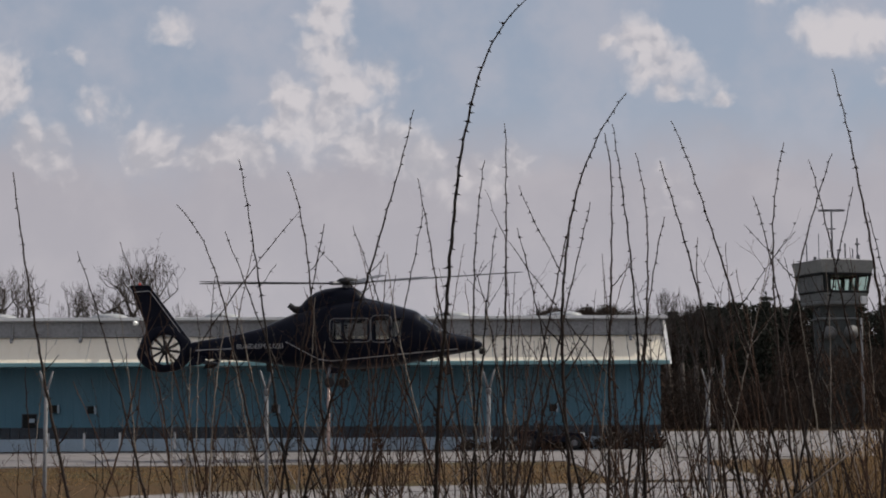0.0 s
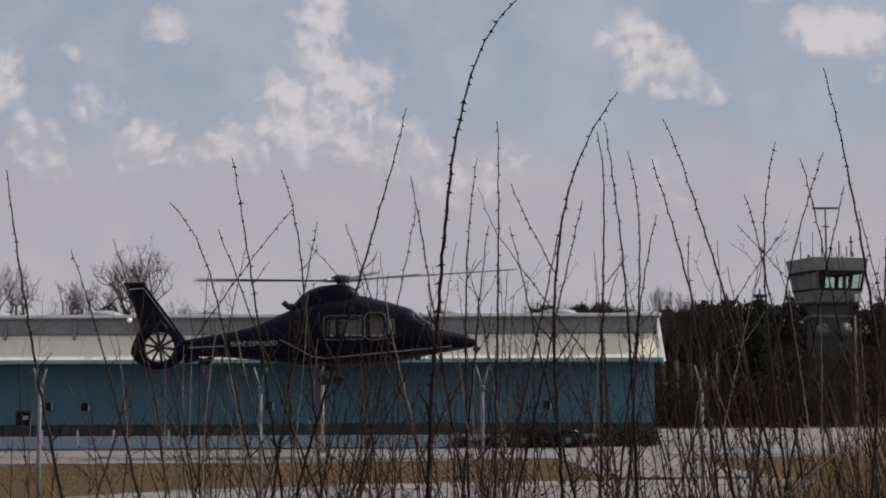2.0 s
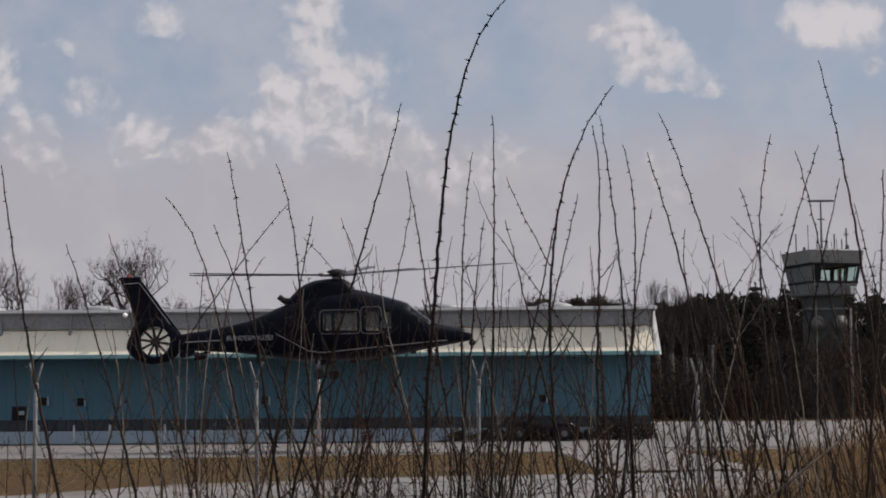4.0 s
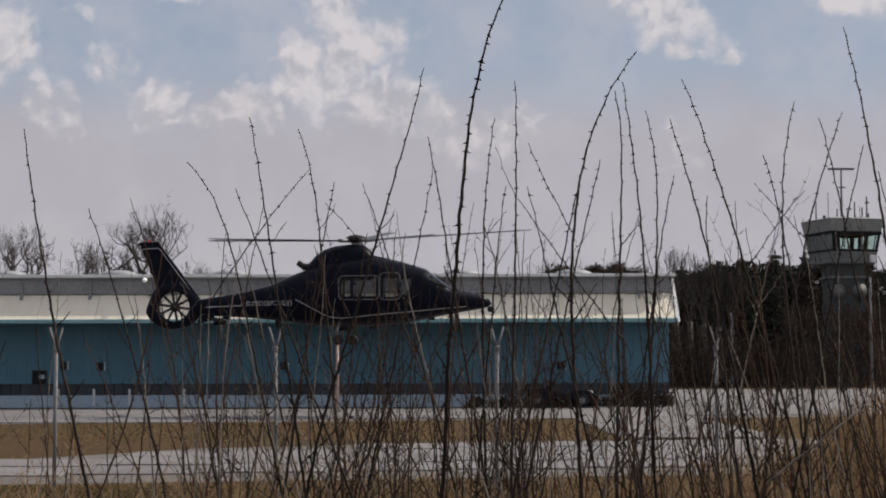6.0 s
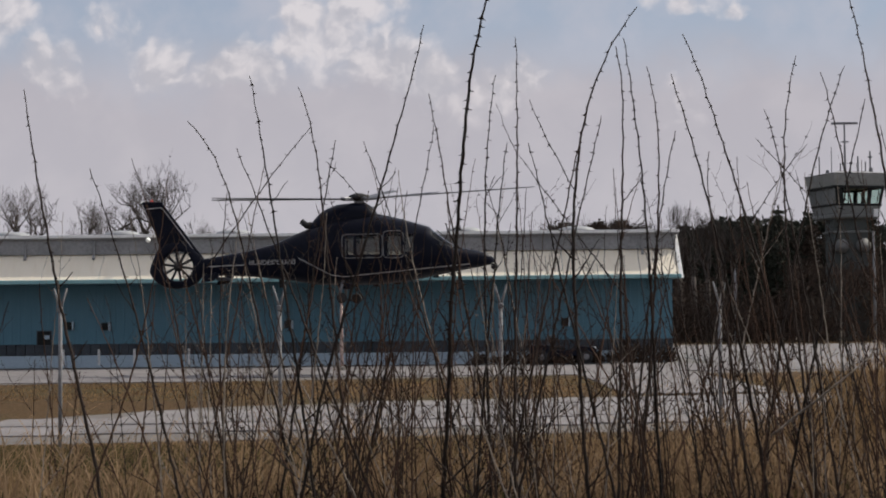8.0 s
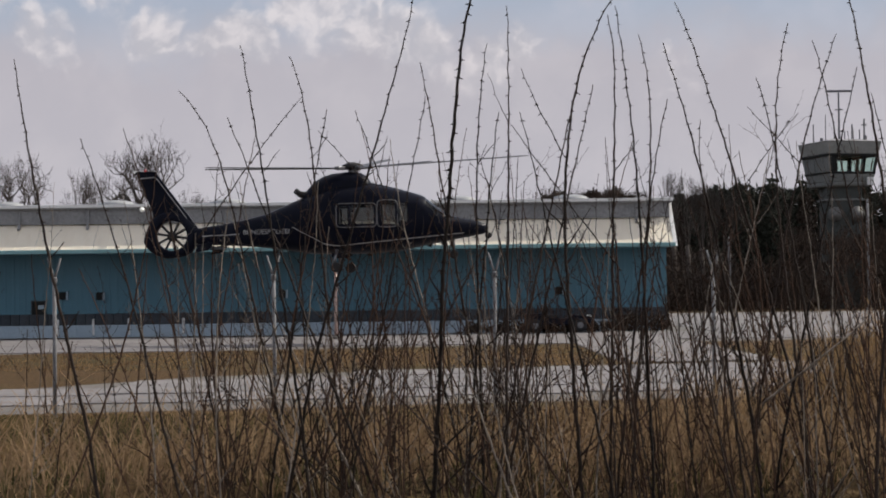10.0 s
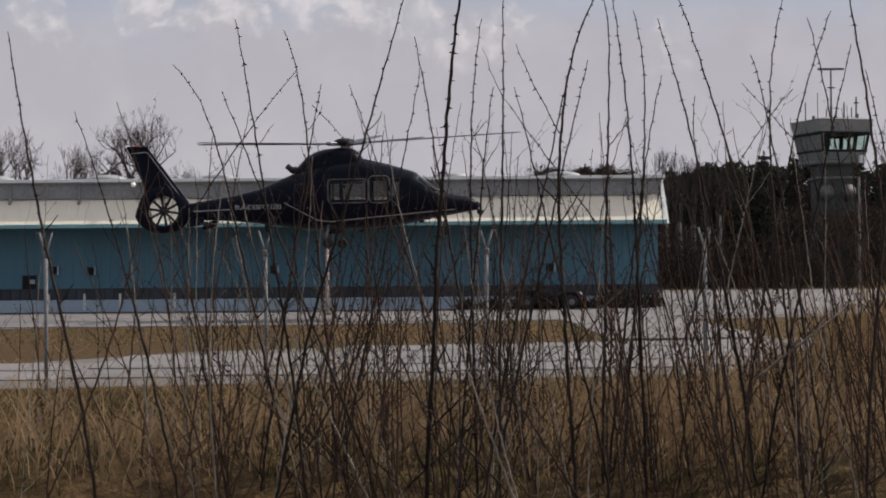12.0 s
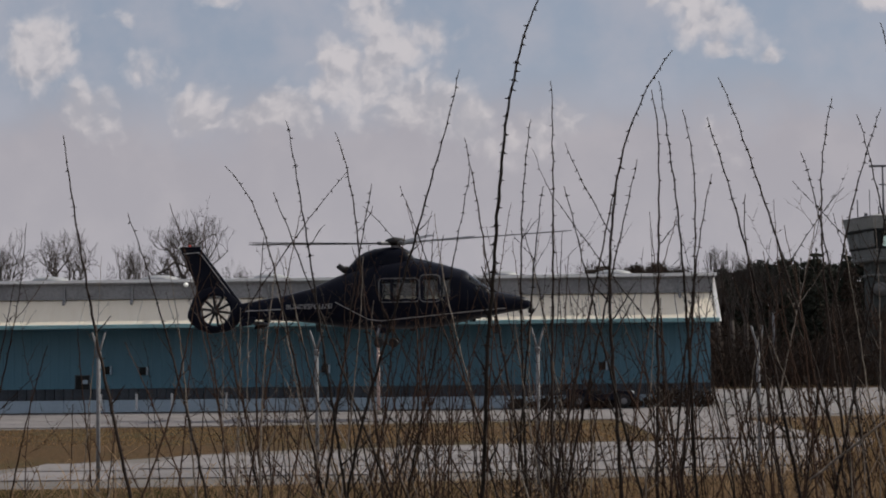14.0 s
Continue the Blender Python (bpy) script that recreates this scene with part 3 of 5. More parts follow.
# ---------------------------------------------------------------- fence posts and poles
def build_fence_post():
    post = thing("fence_post", "pale galvanised fence post with forked top arms", "fence post", "posts of the airfield fence")
    part("shaft", rod([(0, 0, -0.2), (0, 0, 2.12)], 0.030, 10), GALVANISED, post, "", True)
    for s in (-1, 1):
        arm = part("arm", rod([(0.0, 0, 2.10), (s * 0.03, 0, 2.20), (s * 0.095, 0, 2.42)], [0.024, 0.018, 0.015], 8), GALVANISED, post, "", True)
    part("collar", lathe([(0.040, 2.05), (0.044, 2.07), (0.044, 2.12), (0.030, 2.14)], 12), GALVANISED, post)
    part("foot_plate", slab(-0.09, 0.09, -0.09, 0.09, -0.02, 0.06, 0.01), JOINT, post)
    return post


first_post = build_fence_post()
first_post.matrix_basis = pose(-5.75, 24.6, 0, 0, 0.1, 3)
for i, turn in ((1, -4), (2, 6), (3, 2), (-1, 5), (4, -3)):
    copy_thing(first_post, pose(-5.75 + 3.27 * i, 24.6 + 0.02 * i, 0, 0, 0.25 * turn / 4, turn))


def build_pole(name, label, x, y, height, r, material):
    pole = thing(name, label, "pole", m=pose(x, y, 0))
    part("shaft", rod([(0, 0, -0.2), (0, 0, height * 0.6), (0, 0, height)], [r, r * 0.9, r * 0.75], 10), material, pole, "", True)
    part("cap", lathe([(r * 0.95, height - 0.02), (r * 0.95, height + 0.05), (r * 0.3, height + 0.09)], 10), material, pole)
    part("base", lathe([(r * 2.2, 0.0), (r * 2.2, 0.12), (r * 1.3, 0.2)], 10), JOINT, pole)


build_pole("marker_pole", "weathered red and white marker pole on the apron edge", -3.95, 62.0, 2.55, 0.07, RUSTY_POST)
build_pole("marker_pole", "pale metal marker pole on the apron edge", -18.35, 62.0, 2.9, 0.07, GALVANISED)
build_pole("lamp_pole", "tall pale pole in front of the control tower", 29.5, 114.0, 7.6, 0.11, GALVANISED)
build_pole("lamp_pole", "tall pale pole before the dark woods", 20.6, 118.0, 5.2, 0.10, GALVANISED)


def build_cart():
    cart = thing("utility_cart", "small dark utility cart parked beside the hangar wall", "cart", m=pose(4.75, 68.1, 0.035))
    body = part("body", prism([(-1.35, 0.30), (1.30, 0.30), (1.38, 0.45), (1.30, 0.66), (0.62, 0.72), (0.40, 0.56), (-0.50, 0.56), (-0.62, 0.78), (-1.34, 0.78)], -0.52, 0.52, 0.04), NAVY, cart)
    for x in (-0.92, 0.92):
        for y in (-0.50, 0.50):
            wheel = part("wheel", lathe([(0.10, -0.08), (0.24, -0.09), (0.28, -0.04), (0.28, 0.04), (0.24, 0.09), (0.10, 0.08)], 18, "y"), BLACK, cart, "", True)
            wheel.matrix_basis = pose(x, y, 0.28)
            part("rim", lathe([(0.02, -0.10), (0.12, -0.095), (0.13, -0.08)], 14, "y"), STEEL, wheel)
    seat = part("seat", slab(-0.45, 0.05, -0.44, 0.44, 0.565, 0.72, 0.04), BLACK, cart)
    part("seat_back", slab(-0.52, -0.40, -0.44, 0.44, 0.725, 1.08, 0.04), BLACK, seat)
    part("steering_column", rod([(0.55, 0.2, 0.70), (0.34, 0.2, 0.98)], 0.03, 8), BLACK, cart)
    for y in (-0.36, 0.36):
        part("roll_bar", rod([(-0.58, y, 0.75), (-0.60, y, 1.12), (-0.30, y, 1.16)], 0.025, 8), STEEL, cart)
        lamp = part("headlamp", lathe([(0.02, -0.05), (0.08, -0.03), (0.09, 0.03)], 14, "y"), LAMP_GLASS, cart, "clear round headlamp", True)
        lamp.matrix_basis = pose(1.31, y, 0.60, 0, 0, 70)


build_cart()


# ---------------------------------------------------------------- helicopter
BODY = (  # along, top, bottom, half width
    (-5.60, 0.98, 0.42, 0.20), (-4.70, 1.12, 0.40, 0.26), (-3.85, 1.27, 0.35, 0.33), (-3.03, 1.47, 0.27, 0.44),
    (-2.12, 1.86, 0.14, 0.66), (-1.39, 2.14, 0.02, 0.90), (-0.66, 2.40, 0.0, 1.00), (0.61, 2.46, 0.0, 1.02),
    (1.61, 2.26, 0.08, 1.00), (2.43, 2.01, 0.24, 0.92), (2.88, 1.66, 0.33, 0.83), (3.34, 1.33, 0.42, 0.70),
    (3.79, 1.20, 0.50, 0.55), (4.40, 1.07, 0.60, 0.33), (4.66, 0.95, 0.66, 0.18), (4.72, 0.86, 0.74, 0.06))


def body_at(x):
    a = np.array(BODY)
    return [float(np.interp(x, a[:, 0], a[:, i])) for i in (1, 2, 3)]


def body_side(x, z):
    """Half width of the fuselage at a place along it and a height."""
    top, low, wide = body_at(x)
    q = min(abs((z - (top + low) / 2) / ((top - low) / 2)), 0.999)
    return wide * (1 - q ** 2.7) ** (1 / 2.7)


def loft(stations, sides=28, power=2.7):
    bm = bmesh.new()
    rings = []
    for x, top, low, wide in stations:
        ring = []
        for k in range(sides):
            g = 2 * math.pi * (k + 0.5) / sides
            c, s = math.cos(g), math.sin(g)
            ring.append(bm.verts.new((x, wide * math.copysign(abs(c) ** (2 / power), c),
                                      (top + low) / 2 + (top - low) / 2 * math.copysign(abs(s) ** (2 / power), s))))
        rings.append(ring)
    for a, b in zip(rings, rings[1:]):
        for k in range(sides):
            bm.faces.new((a[k], a[(k + 1) % sides], b[(k + 1) % sides], b[k]))
    bm.faces.new(rings[0])
    bm.faces.new(rings[-1])
    return bm


WINDOWS = ((-0.46, -0.16, 1.02, 1.66), (-0.06, 0.74, 1.02, 1.70), (0.98, 1.48, 1.00, 1.76), (1.60, 1.90, 1.08, 1.72))


def build_helicopter():
    heli = thing("helicopter", "dark navy police helicopter hovering low with lowered wheels", "helicopter", m=pose(-3.03, 58, 3.13, 0, -0.35, 0))
    xs = sorted({round(-5.6 + 0.12 * i, 3) for i in range(87)} | {4.72})
    bm = loft([(x, *body_at(x)) for x in xs if x <= 4.72])
    cut = []
    for x0, x1, z0, z1 in WINDOWS:
        for co, no in (((x0, 0, 0), (1, 0, 0)), ((x1, 0, 0), (1, 0, 0)), ((0, 0, z0), (0, 0, 1)), ((0, 0, z1), (0, 0, 1))):
            near = [f for f in bm.faces if x0 - 0.3 < f.calc_center_median().x < x1 + 0.3]
            geom = list({e for f in near for e in f.edges}) + near + list({v for f in near for v in f.verts})
            bmesh.ops.bisect_plane(bm, geom=geom, plane_co=co, plane_no=no, dist=1e-5)
    # windscreen: upper front of the cabin
    panes = {i: [] for i in range(len(WINDOWS) + 1)}
    gone = []
    for f in bm.faces:
        c = f.calc_center_median()
        for i, (x0, x1, z0, z1) in enumerate(WINDOWS):
            if x0 < c.x < x1 and z0 < c.z < z1 and abs(c.y) > 0.3:
                panes[i].append([v.co.copy() for v in f.verts])
                gone.append(f)
                break
        else:
            top, low, wide = body_at(c.x)
            if 2.50 < c.x < 3.30 and c.z > 1.30 and abs(c.y) < 0.78 and abs(abs(c.y) - 0.03) > 0.03:
                panes[len(WINDOWS)].append([v.co.copy() for v in f.verts])
                gone.append(f)
    bmesh.ops.delete(bm, geom=gone, context="FACES")
    body = part("fuselage", bm, NAVY, heli, "", True)
    for i, faces in panes.items():
        for side in (-1, 1):
            glass_bm = bmesh.new()
            for f in faces:
                if sum(p.y for p in f) * side > 0:
                    glass_bm.faces.new([glass_bm.verts.new(p * 0.998) for p in f])
            bmesh.ops.remove_doubles(glass_bm, verts=glass_bm.verts[:], dist=1e-4)
            part("windscreen" if i == len(WINDOWS) else "cabin_window", glass_bm, PANE, heli, "", True)
    # window seals: rounded frames standing proud on both sides
    for x0, x1, z0, z1 in ((-0.54, 0.82, 0.93, 1.72), (0.88, 1.55, 0.92, 1.82)):
        for s in (-1, 1):
            pts = []
            r = 0.13
            for cx, cz, g0 in ((x1 - r, z1 - r, 0), (x0 + r, z1 - r, 90), (x0 + r, z0 + r, 180), (x1 - r, z0 + r, 270)):
                for k in range(4):
                    g = radians(g0 + 30 * k)
                    x, z = cx + (r + 0.015) * math.cos(g), cz + (r + 0.015) * math.sin(g)
                    pts.append(Vector((x, s * (body_side(x, z) + 0.004), z)))
            pts.append(pts[0])
            part("window_seal", rod(pts, 0.017, 6), FRAME_GREY, heli)
    # door outline and grips
    for x, z in ((0.40, 0.92), (1.22, 0.90)):
        y = -body_side(x, z) - 0.03
        part("door_grip", slab(x - 0.10, x + 0.10, y, y + 0.05, z - 0.025, z + 0.025, 0.01), STEEL, heli)
    # cabin inside
    part("cabin_floor", slab(-0.9, 2.7, -0.75, 0.75, 0.52, 0.58), CABIN, heli)
    part("cabin_bulkhead", slab(-0.75, -0.70, -0.7, 0.7, 0.585, 2.1), CABIN, heli)
    for x in (0.16, 1.78):
        for y in (-0.42, 0.42):
            seat = part("seat", slab(x - 0.22, x + 0.24, y - 0.22, y + 0.22, 0.585, 0.98, 0.05), CABIN, heli)
            part("seat_back", slab(x - 0.30, x - 0.18, y - 0.21, y + 0.21, 0.985, 1.45, 0.05), CABIN, seat)
    part("instrument_panel", slab(2.55, 2.75, -0.55, 0.55, 0.9, 1.28, 0.05), CABIN, heli)
    # engine cowling, exhausts and intake
    cowl = [(-1.72, 2.16, 1.6, 0.40), (-1.55, 2.34, 1.6, 0.50), (-1.36, 2.55, 1.6, 0.56), (-1.08, 2.72, 1.6, 0.60), (-0.75, 2.83, 1.6, 0.62), (-0.2, 2.89, 1.6, 0.62),
            (0.28, 2.86, 1.6, 0.58), (0.50, 2.72, 1.6, 0.52), (0.64, 2.52, 1.6, 0.45)]
    part("engine_cowling", loft(cowl, 24, 2.4), NAVY, heli, "", True)
    part("cowling_front", loft([(0.3, 2.56, 2.0, 0.55), (0.9, 2.44, 2.0, 0.5), (1.5, 2.29, 2.0, 0.4), (1.9, 2.12, 1.95, 0.25)], 20, 2.4), NAVY, heli, "", True)
    for y in (-0.28, 0.28):
        part("exhaust", rod([(-1.45, y, 2.08), (-1.85, y, 2.12), (-2.02, y, 2.26)], [0.12, 0.11, 0.10], 12), BLACK, heli, "dark steel exhaust stub", True)
    # fin, shrouded tail fan and tailplane
    fin = [(-7.60, 2.94), (-6.94, 3.01), (-6.86, 2.92), (-5.48, 1.05), (-5.40, 0.60), (-5.75, 0.9), (-6.2, 1.42), (-7.02, 1.40), (-7.05, 1.62)]
    part("fin", prism(fin, -0.09, 0.09, 0.03), NAVY, heli)
    part("fin_cap", slab(-7.64, -6.88, -0.11, 0.11, 2.93, 3.03, 0.03), NAVY, heli)
    cx, cz = -6.37, 0.75
    rim_turn = (0, 40, 75, 105, 135, 165, 192, 215, 240, 280, 325, 360)
    rim_reach = (0.98, 0.86, 0.86, 0.90, 0.93, 0.90, 1.02, 0.95, 0.86, 0.80, 0.92, 0.98)
    shroud = bmesh.new()
    rings = []
    for share_out, y in ((0.0, -0.17), (0.18, -0.20), (0.75, -0.14), (1.0, -0.05), (1.0, 0.05), (0.75, 0.14), (0.18, 0.20), (0.0, 0.17)):
        ring = []
        for k in range(60):
            g = 360 * k / 60
            r = 0.535 + (float(np.interp(g, rim_turn, rim_reach)) - 0.535) * share_out
            ring.append(shroud.verts.new((cx + r * math.cos(radians(g)), y, cz + r * math.sin(radians(g)) * (0.96 if g > 180 else 1.0))))
        rings.append(ring)
    for a, b in zip(rings, rings[1:] + rings[:1]):
        for k in range(60):
            shroud.faces.new((a[k], a[(k + 1) % 60], b[(k + 1) % 60], b[k]))
    part("tail_shroud", shroud, NAVY, heli, "", True)
    hub = part("fan_hub", lathe([(0.02, -0.16), (0.14, -0.12), (0.17, 0.0), (0.14, 0.12), (0.02, 0.16)], 18, "y"), BLACK, heli, "", True)
    hub.matrix_basis = pose(cx, 0, cz)
    blade = bmesh.new()
    box(blade, 0.13, 0.535, -0.008, 0.008, -0.048, 0.048, 0.004)
    for v in blade.verts:
        v.co = Matrix.Rotation(radians(28), 3, "X") @ v.co
    mesh = finish("fan_blade", blade, BLACK)
    for k in range(10):
        share("fan_blade", mesh, hub, Matrix.Rotation(radians(36 * k + 9), 4, "Y"))
    plane = part("tailplane", slab(-5.25, -4.72, -1.9, 1.9, 0.28, 0.34, 0.02), NAVY, heli)
    for s in (-1, 1):
        part("end_plate", prism([(-5.30, 0.12), (-4.85, 0.18), (-4.66, 0.42), (-4.80, 0.48), (-5.22, 0.36)], s * 1.9 - 0.02, s * 1.9 + 0.02, 0.008), NAVY, plane)
    part("ventral_aerial", prism([(-2.86, 0.30), (-2.68, 0.28), (-2.70, -0.05), (-2.82, -0.05)], -0.02, 0.02, 0.006), BLACK, heli)
    part("belly_aerial", prism([(1.2, 0.10), (1.45, 0.10), (1.40, 0.0), (1.22, 0.0)], -0.03, 0.03, 0.006), BLACK, heli)
    for x in (-0.15, 0.55, 2.66):
        z = body_at(x)[1]
        part("belly_box", slab(x - 0.10, x + 0.10, -0.08, 0.08, z - 0.07, z + 0.03, 0.02), BLACK, heli)
    # stripe along the flanks and on the fin
    def stripe(path, s, width=0.034):
        verts, faces = [], []
        steps = 26
        for (ax, az), (bx, bz) in zip(path, path[1:]):
            start = len(verts)
            for k in range(steps + 1):
                x, z = ax + (bx - ax) * k / steps, az + (bz - az) * k / steps
                for dz in (-width / 2, width / 2):
                    verts.append((x, s * (body_side(x, z + dz) + 0.010), z + dz))
            for k in range(steps):
                faces.append((start + 2 * k, start + 2 * k + 2, start + 2 * k + 3, start + 2 * k + 1))
        ob = new("stripe", raw("stripe", verts, faces, STRIPE))
        ob.parent = heli
        tagged(ob, "thin silver grey stripe")
    for s in (-1, 1):
        stripe([(-5.3, 0.72), (-3.98, 0.76)], s)
        stripe([(-2.10, 0.96), (-0.95, 0.34), (-0.5, 0.28), (3.85, 0.66)], s)
        part("fin_stripe", rod([(-7.46, s * 0.094, 2.78), (-6.94, s * 0.094, 2.82), (-6.84, s * 0.094, 2.72), (-5.52, s * 0.094, 0.92)], 0.016, 4), STRIPE, heli, "thin silver grey stripe")
    # lettering on the boom
    for s in (-1, 1):
        curve = bpy.data.curves.new("lettering", "FONT")
        curve.body, curve.size, curve.extrude = "BUNDESPOLIZEI", 0.235, 0.004
        curve.align_x, curve.align_y = "CENTER", "CENTER"
        draft = new("lettering", curve)
        mesh = bpy.data.meshes.new_from_object(draft)
        bpy.data.objects.remove(draft)
        mesh.name = "lettering"
        mesh.materials.clear()
        mesh.materials.append(STRIPE)
        word = new("lettering", mesh)
        word.parent = heli
        tagged(word, "silver grey agency lettering")
        turn = -12 if s < 0 else 180 + 12
        word.matrix_basis = pose(-3.02, s * (body_side(-3.02, 0.82) + 0.075), 0.82, 90, 0, turn)
    # landing gear
    for s in (-1, 1):
        leg = part("main_leg", rod([(-0.55, s * 0.75, 0.15), (-0.62 + 0.06 * s, s * 0.92, -0.42)], [0.06, 0.05], 8), STEEL, heli, "", True)
        wheel = part("wheel", lathe([(0.08, -0.07), (0.15, -0.08), (0.18, -0.03), (0.18, 0.03), (0.15, 0.08), (0.08, 0.07)], 20, "y"), BLACK, leg, "", True)
        wheel.matrix_basis = pose(-0.38 + 0.2 * s, s * 0.98, -0.46)
        part("gear_door", slab(-0.75, -0.25, s * 0.62 - 0.01, s * 0.62 + 0.01, -0.12, 0.05, 0.008), NAVY, heli)
    leg = part("nose_leg", rod([(3.48, 0, 0.5), (3.50, 0, -0.02)], [0.05, 0.045], 8), STEEL, heli, "", True)
    for y in (-0.10, 0.10):
        wheel = part("wheel", lathe([(0.06, -0.05), (0.13, -0.055), (0.155, 0.0), (0.13, 0.055), (0.06, 0.05)], 18, "y"), BLACK, leg, "", True)
        wheel.matrix_basis = pose(3.50, y, -0.07)
    # lamps and small fittings
    beacon = part("beacon", lathe([(0.045, 0.0), (0.05, 0.03), (0.035, 0.06), (0.01, 0.075)], 14), RED_LENS, heli, "red anti-collision beacon", True)
    beacon.matrix_basis = pose(-7.28, 0, 3.03)
    lamp = part("tail_lamp", lathe([(0.05, 0.0), (0.06, 0.05), (0.04, 0.10)], 12), LAMP_GLASS, heli, "clear tail lamp", True)
    lamp.matrix_basis = pose(-7.62, 0, 2.95)
    search = part("search_lamp", lathe([(0.05, -0.12), (0.10, -0.05), (0.11, 0.06), (0.09, 0.09)], 14, "y"), BLACK, heli, "", True)
    search.matrix_basis = pose(4.72, 0, 0.58, 0, 0, 60)
    part("pitot", rod([(3.9, -0.18, 1.10), (4.05, -0.18, 1.26), (4.35, -0.18, 1.28)], 0.016, 6), STEEL, heli)
    part("wiper", rod([(3.28, -0.2, 1.42), (2.72, -0.34, 1.86)], 0.014, 5), BLACK, heli)
    # rotor: mast, hub and five drooping blades
    mast = part("rotor_mast", rod([(0, 0, 2.7), (0, 0, 3.12)], [0.20, 0.15], 14), STEEL, heli, "", True)
    head = part("rotor_head", lathe([(0.10, 2.94), (0.30, 2.97), (0.38, 3.04), (0.36, 3.14), (0.22, 3.20), (0.05, 3.23)], 20), BLACK, heli, "", True)
    wing = bmesh.new()
    verts = []
    for x, chord, thick in ((0.30, 0.12, 0.07), (0.62, 0.13, 0.05), (1.0, 0.36, 0.045), (6.0, 0.36, 0.035), (6.3, 0.22, 0.02)):
        verts.append([wing.verts.new((x, y * chord, z * thick)) for y, z in ((-0.5, 0), (-0.2, 0.5), (0.2, 0.42), (0.5, 0), (0.2, -0.4), (-0.2, -0.5))])
    for a, b in zip(verts, verts[1:]):
        for k in range(6):
            wing.faces.new((a[k], a[(k + 1) % 6], b[(k + 1) % 6], b[k]))
    wing.faces.new(verts[0])
    wing.faces.new(verts[-1])
    mesh = finish("rotor_blade", wing, BLADE)
    grip = finish("blade_grip", slab(0.2, 0.72, -0.07, 0.07, -0.06, 0.06, 0.02), STEEL)
    tilt = pose(0, 0, 3.02, 5.0, -1.2, 0)
    for k in range(5):
        m = tilt @ pose(0, 0, 0, 0, 0, 8 + 72 * k) @ pose(0, 0, 0, 6, -1.8, 0)
        one = share("rotor_blade", mesh, head, m)
        share("blade_grip", grip, one, Matrix.Identity(4))


build_helicopter()


# ---------------------------------------------------------------- far trees
def grow(rng, start, way, length, radius, level, verts, faces, spread, lift):
    """One limb and, by itself, all that grows from it."""
    steps = 3 if level > 1 else 2
    pts, p, d = [start], start, way.normalized()
    for i in range(steps):
        d = (d + Vector((rng.uniform(-1, 1), rng.uniform(-1, 1), rng.uniform(-0.6, 1) * lift)) * 0.16).normalized()
        p = p + d * (length / steps)
        pts.append(p)
    radii = [radius * (1 - 0.45 * i / steps) for i in range(steps + 1)]
    tube_data(pts, radii, 5 if level > 3 else 3, verts, faces, cap=False)
    if level == 0:
        return
    kids = rng.choice((2, 2, 3)) if level > 1 else 3
    for i in range(kids):
        turn = Vector((rng.uniform(-1, 1), rng.uniform(-1, 1), rng.uniform(-0.2, 0.9) * lift)).normalized()
        grow(rng, pts[-1] if i < 2 else pts[-2], (d * (1.0 - spread) + turn * spread * 1.25), length * rng.uniform(0.62, 0.84), radius * 0.61, level - 1, verts, faces, spread, lift)


def build_bare_tree(x, y, height, wide, seed, spread=0.5, levels=6, label="bare broad-crowned tree behind the hangar"):
    rng = random.Random(seed)
    tree = thing("bare_tree", label, "tree", m=pose(x, y, 0))
    fork = height * 0.47
    verts, faces = [], []
    tube_data([Vector((0, 0, -0.2)), Vector((0.05, 0, fork * 0.5)), Vector((0, 0, fork))], [height * 0.026, height * 0.02, height * 0.017], 8, verts, faces)
    ob = new("trunk", raw("trunk", verts, faces, BARK, True))
    ob.parent = tree
    verts, faces = [], []
    for k in range(5):
        g = 2 * math.pi * (k + rng.uniform(-0.2, 0.2)) / 5
        way = Vector((math.cos(g) * spread * 1.1, math.sin(g) * spread, 1.0))
        grow(rng, Vector((0, 0, 0)), way, 1.0, 0.088, levels - 1, verts, faces, spread, 1.0)
    tall = max(v.z for v in verts)
    broad = max(abs(v.x) for v in verts)
    verts = [Vector((v.x * wide / broad, v.y * wide / broad, fork * 0.92 + v.z * (height - fork * 0.92) / tall)) for v in verts]
    ob = new("crown", raw("crown", verts, faces, BARK))
    ob.parent = tree
    tagged(ob, "leafless crown of fine twigs")


build_bare_tree(-19.7, 112, 12.9, 3.9, 3, 0.60, 8)
build_bare_tree(-24.3, 114, 10.7, 2.2, 5, 0.62, 7)
build_bare_tree(-22.2, 118, 10.0, 1.6, 21, 0.40, 6)
build_bare_tree(-28.8, 112, 11.6, 3.0, 8, 0.60, 7)
build_bare_tree(-33.0, 113, 11.6, 2.6, 13, 0.50, 7)
build_bare_tree(-17.2, 116, 9.6, 1.9, 17, 0.55, 7)


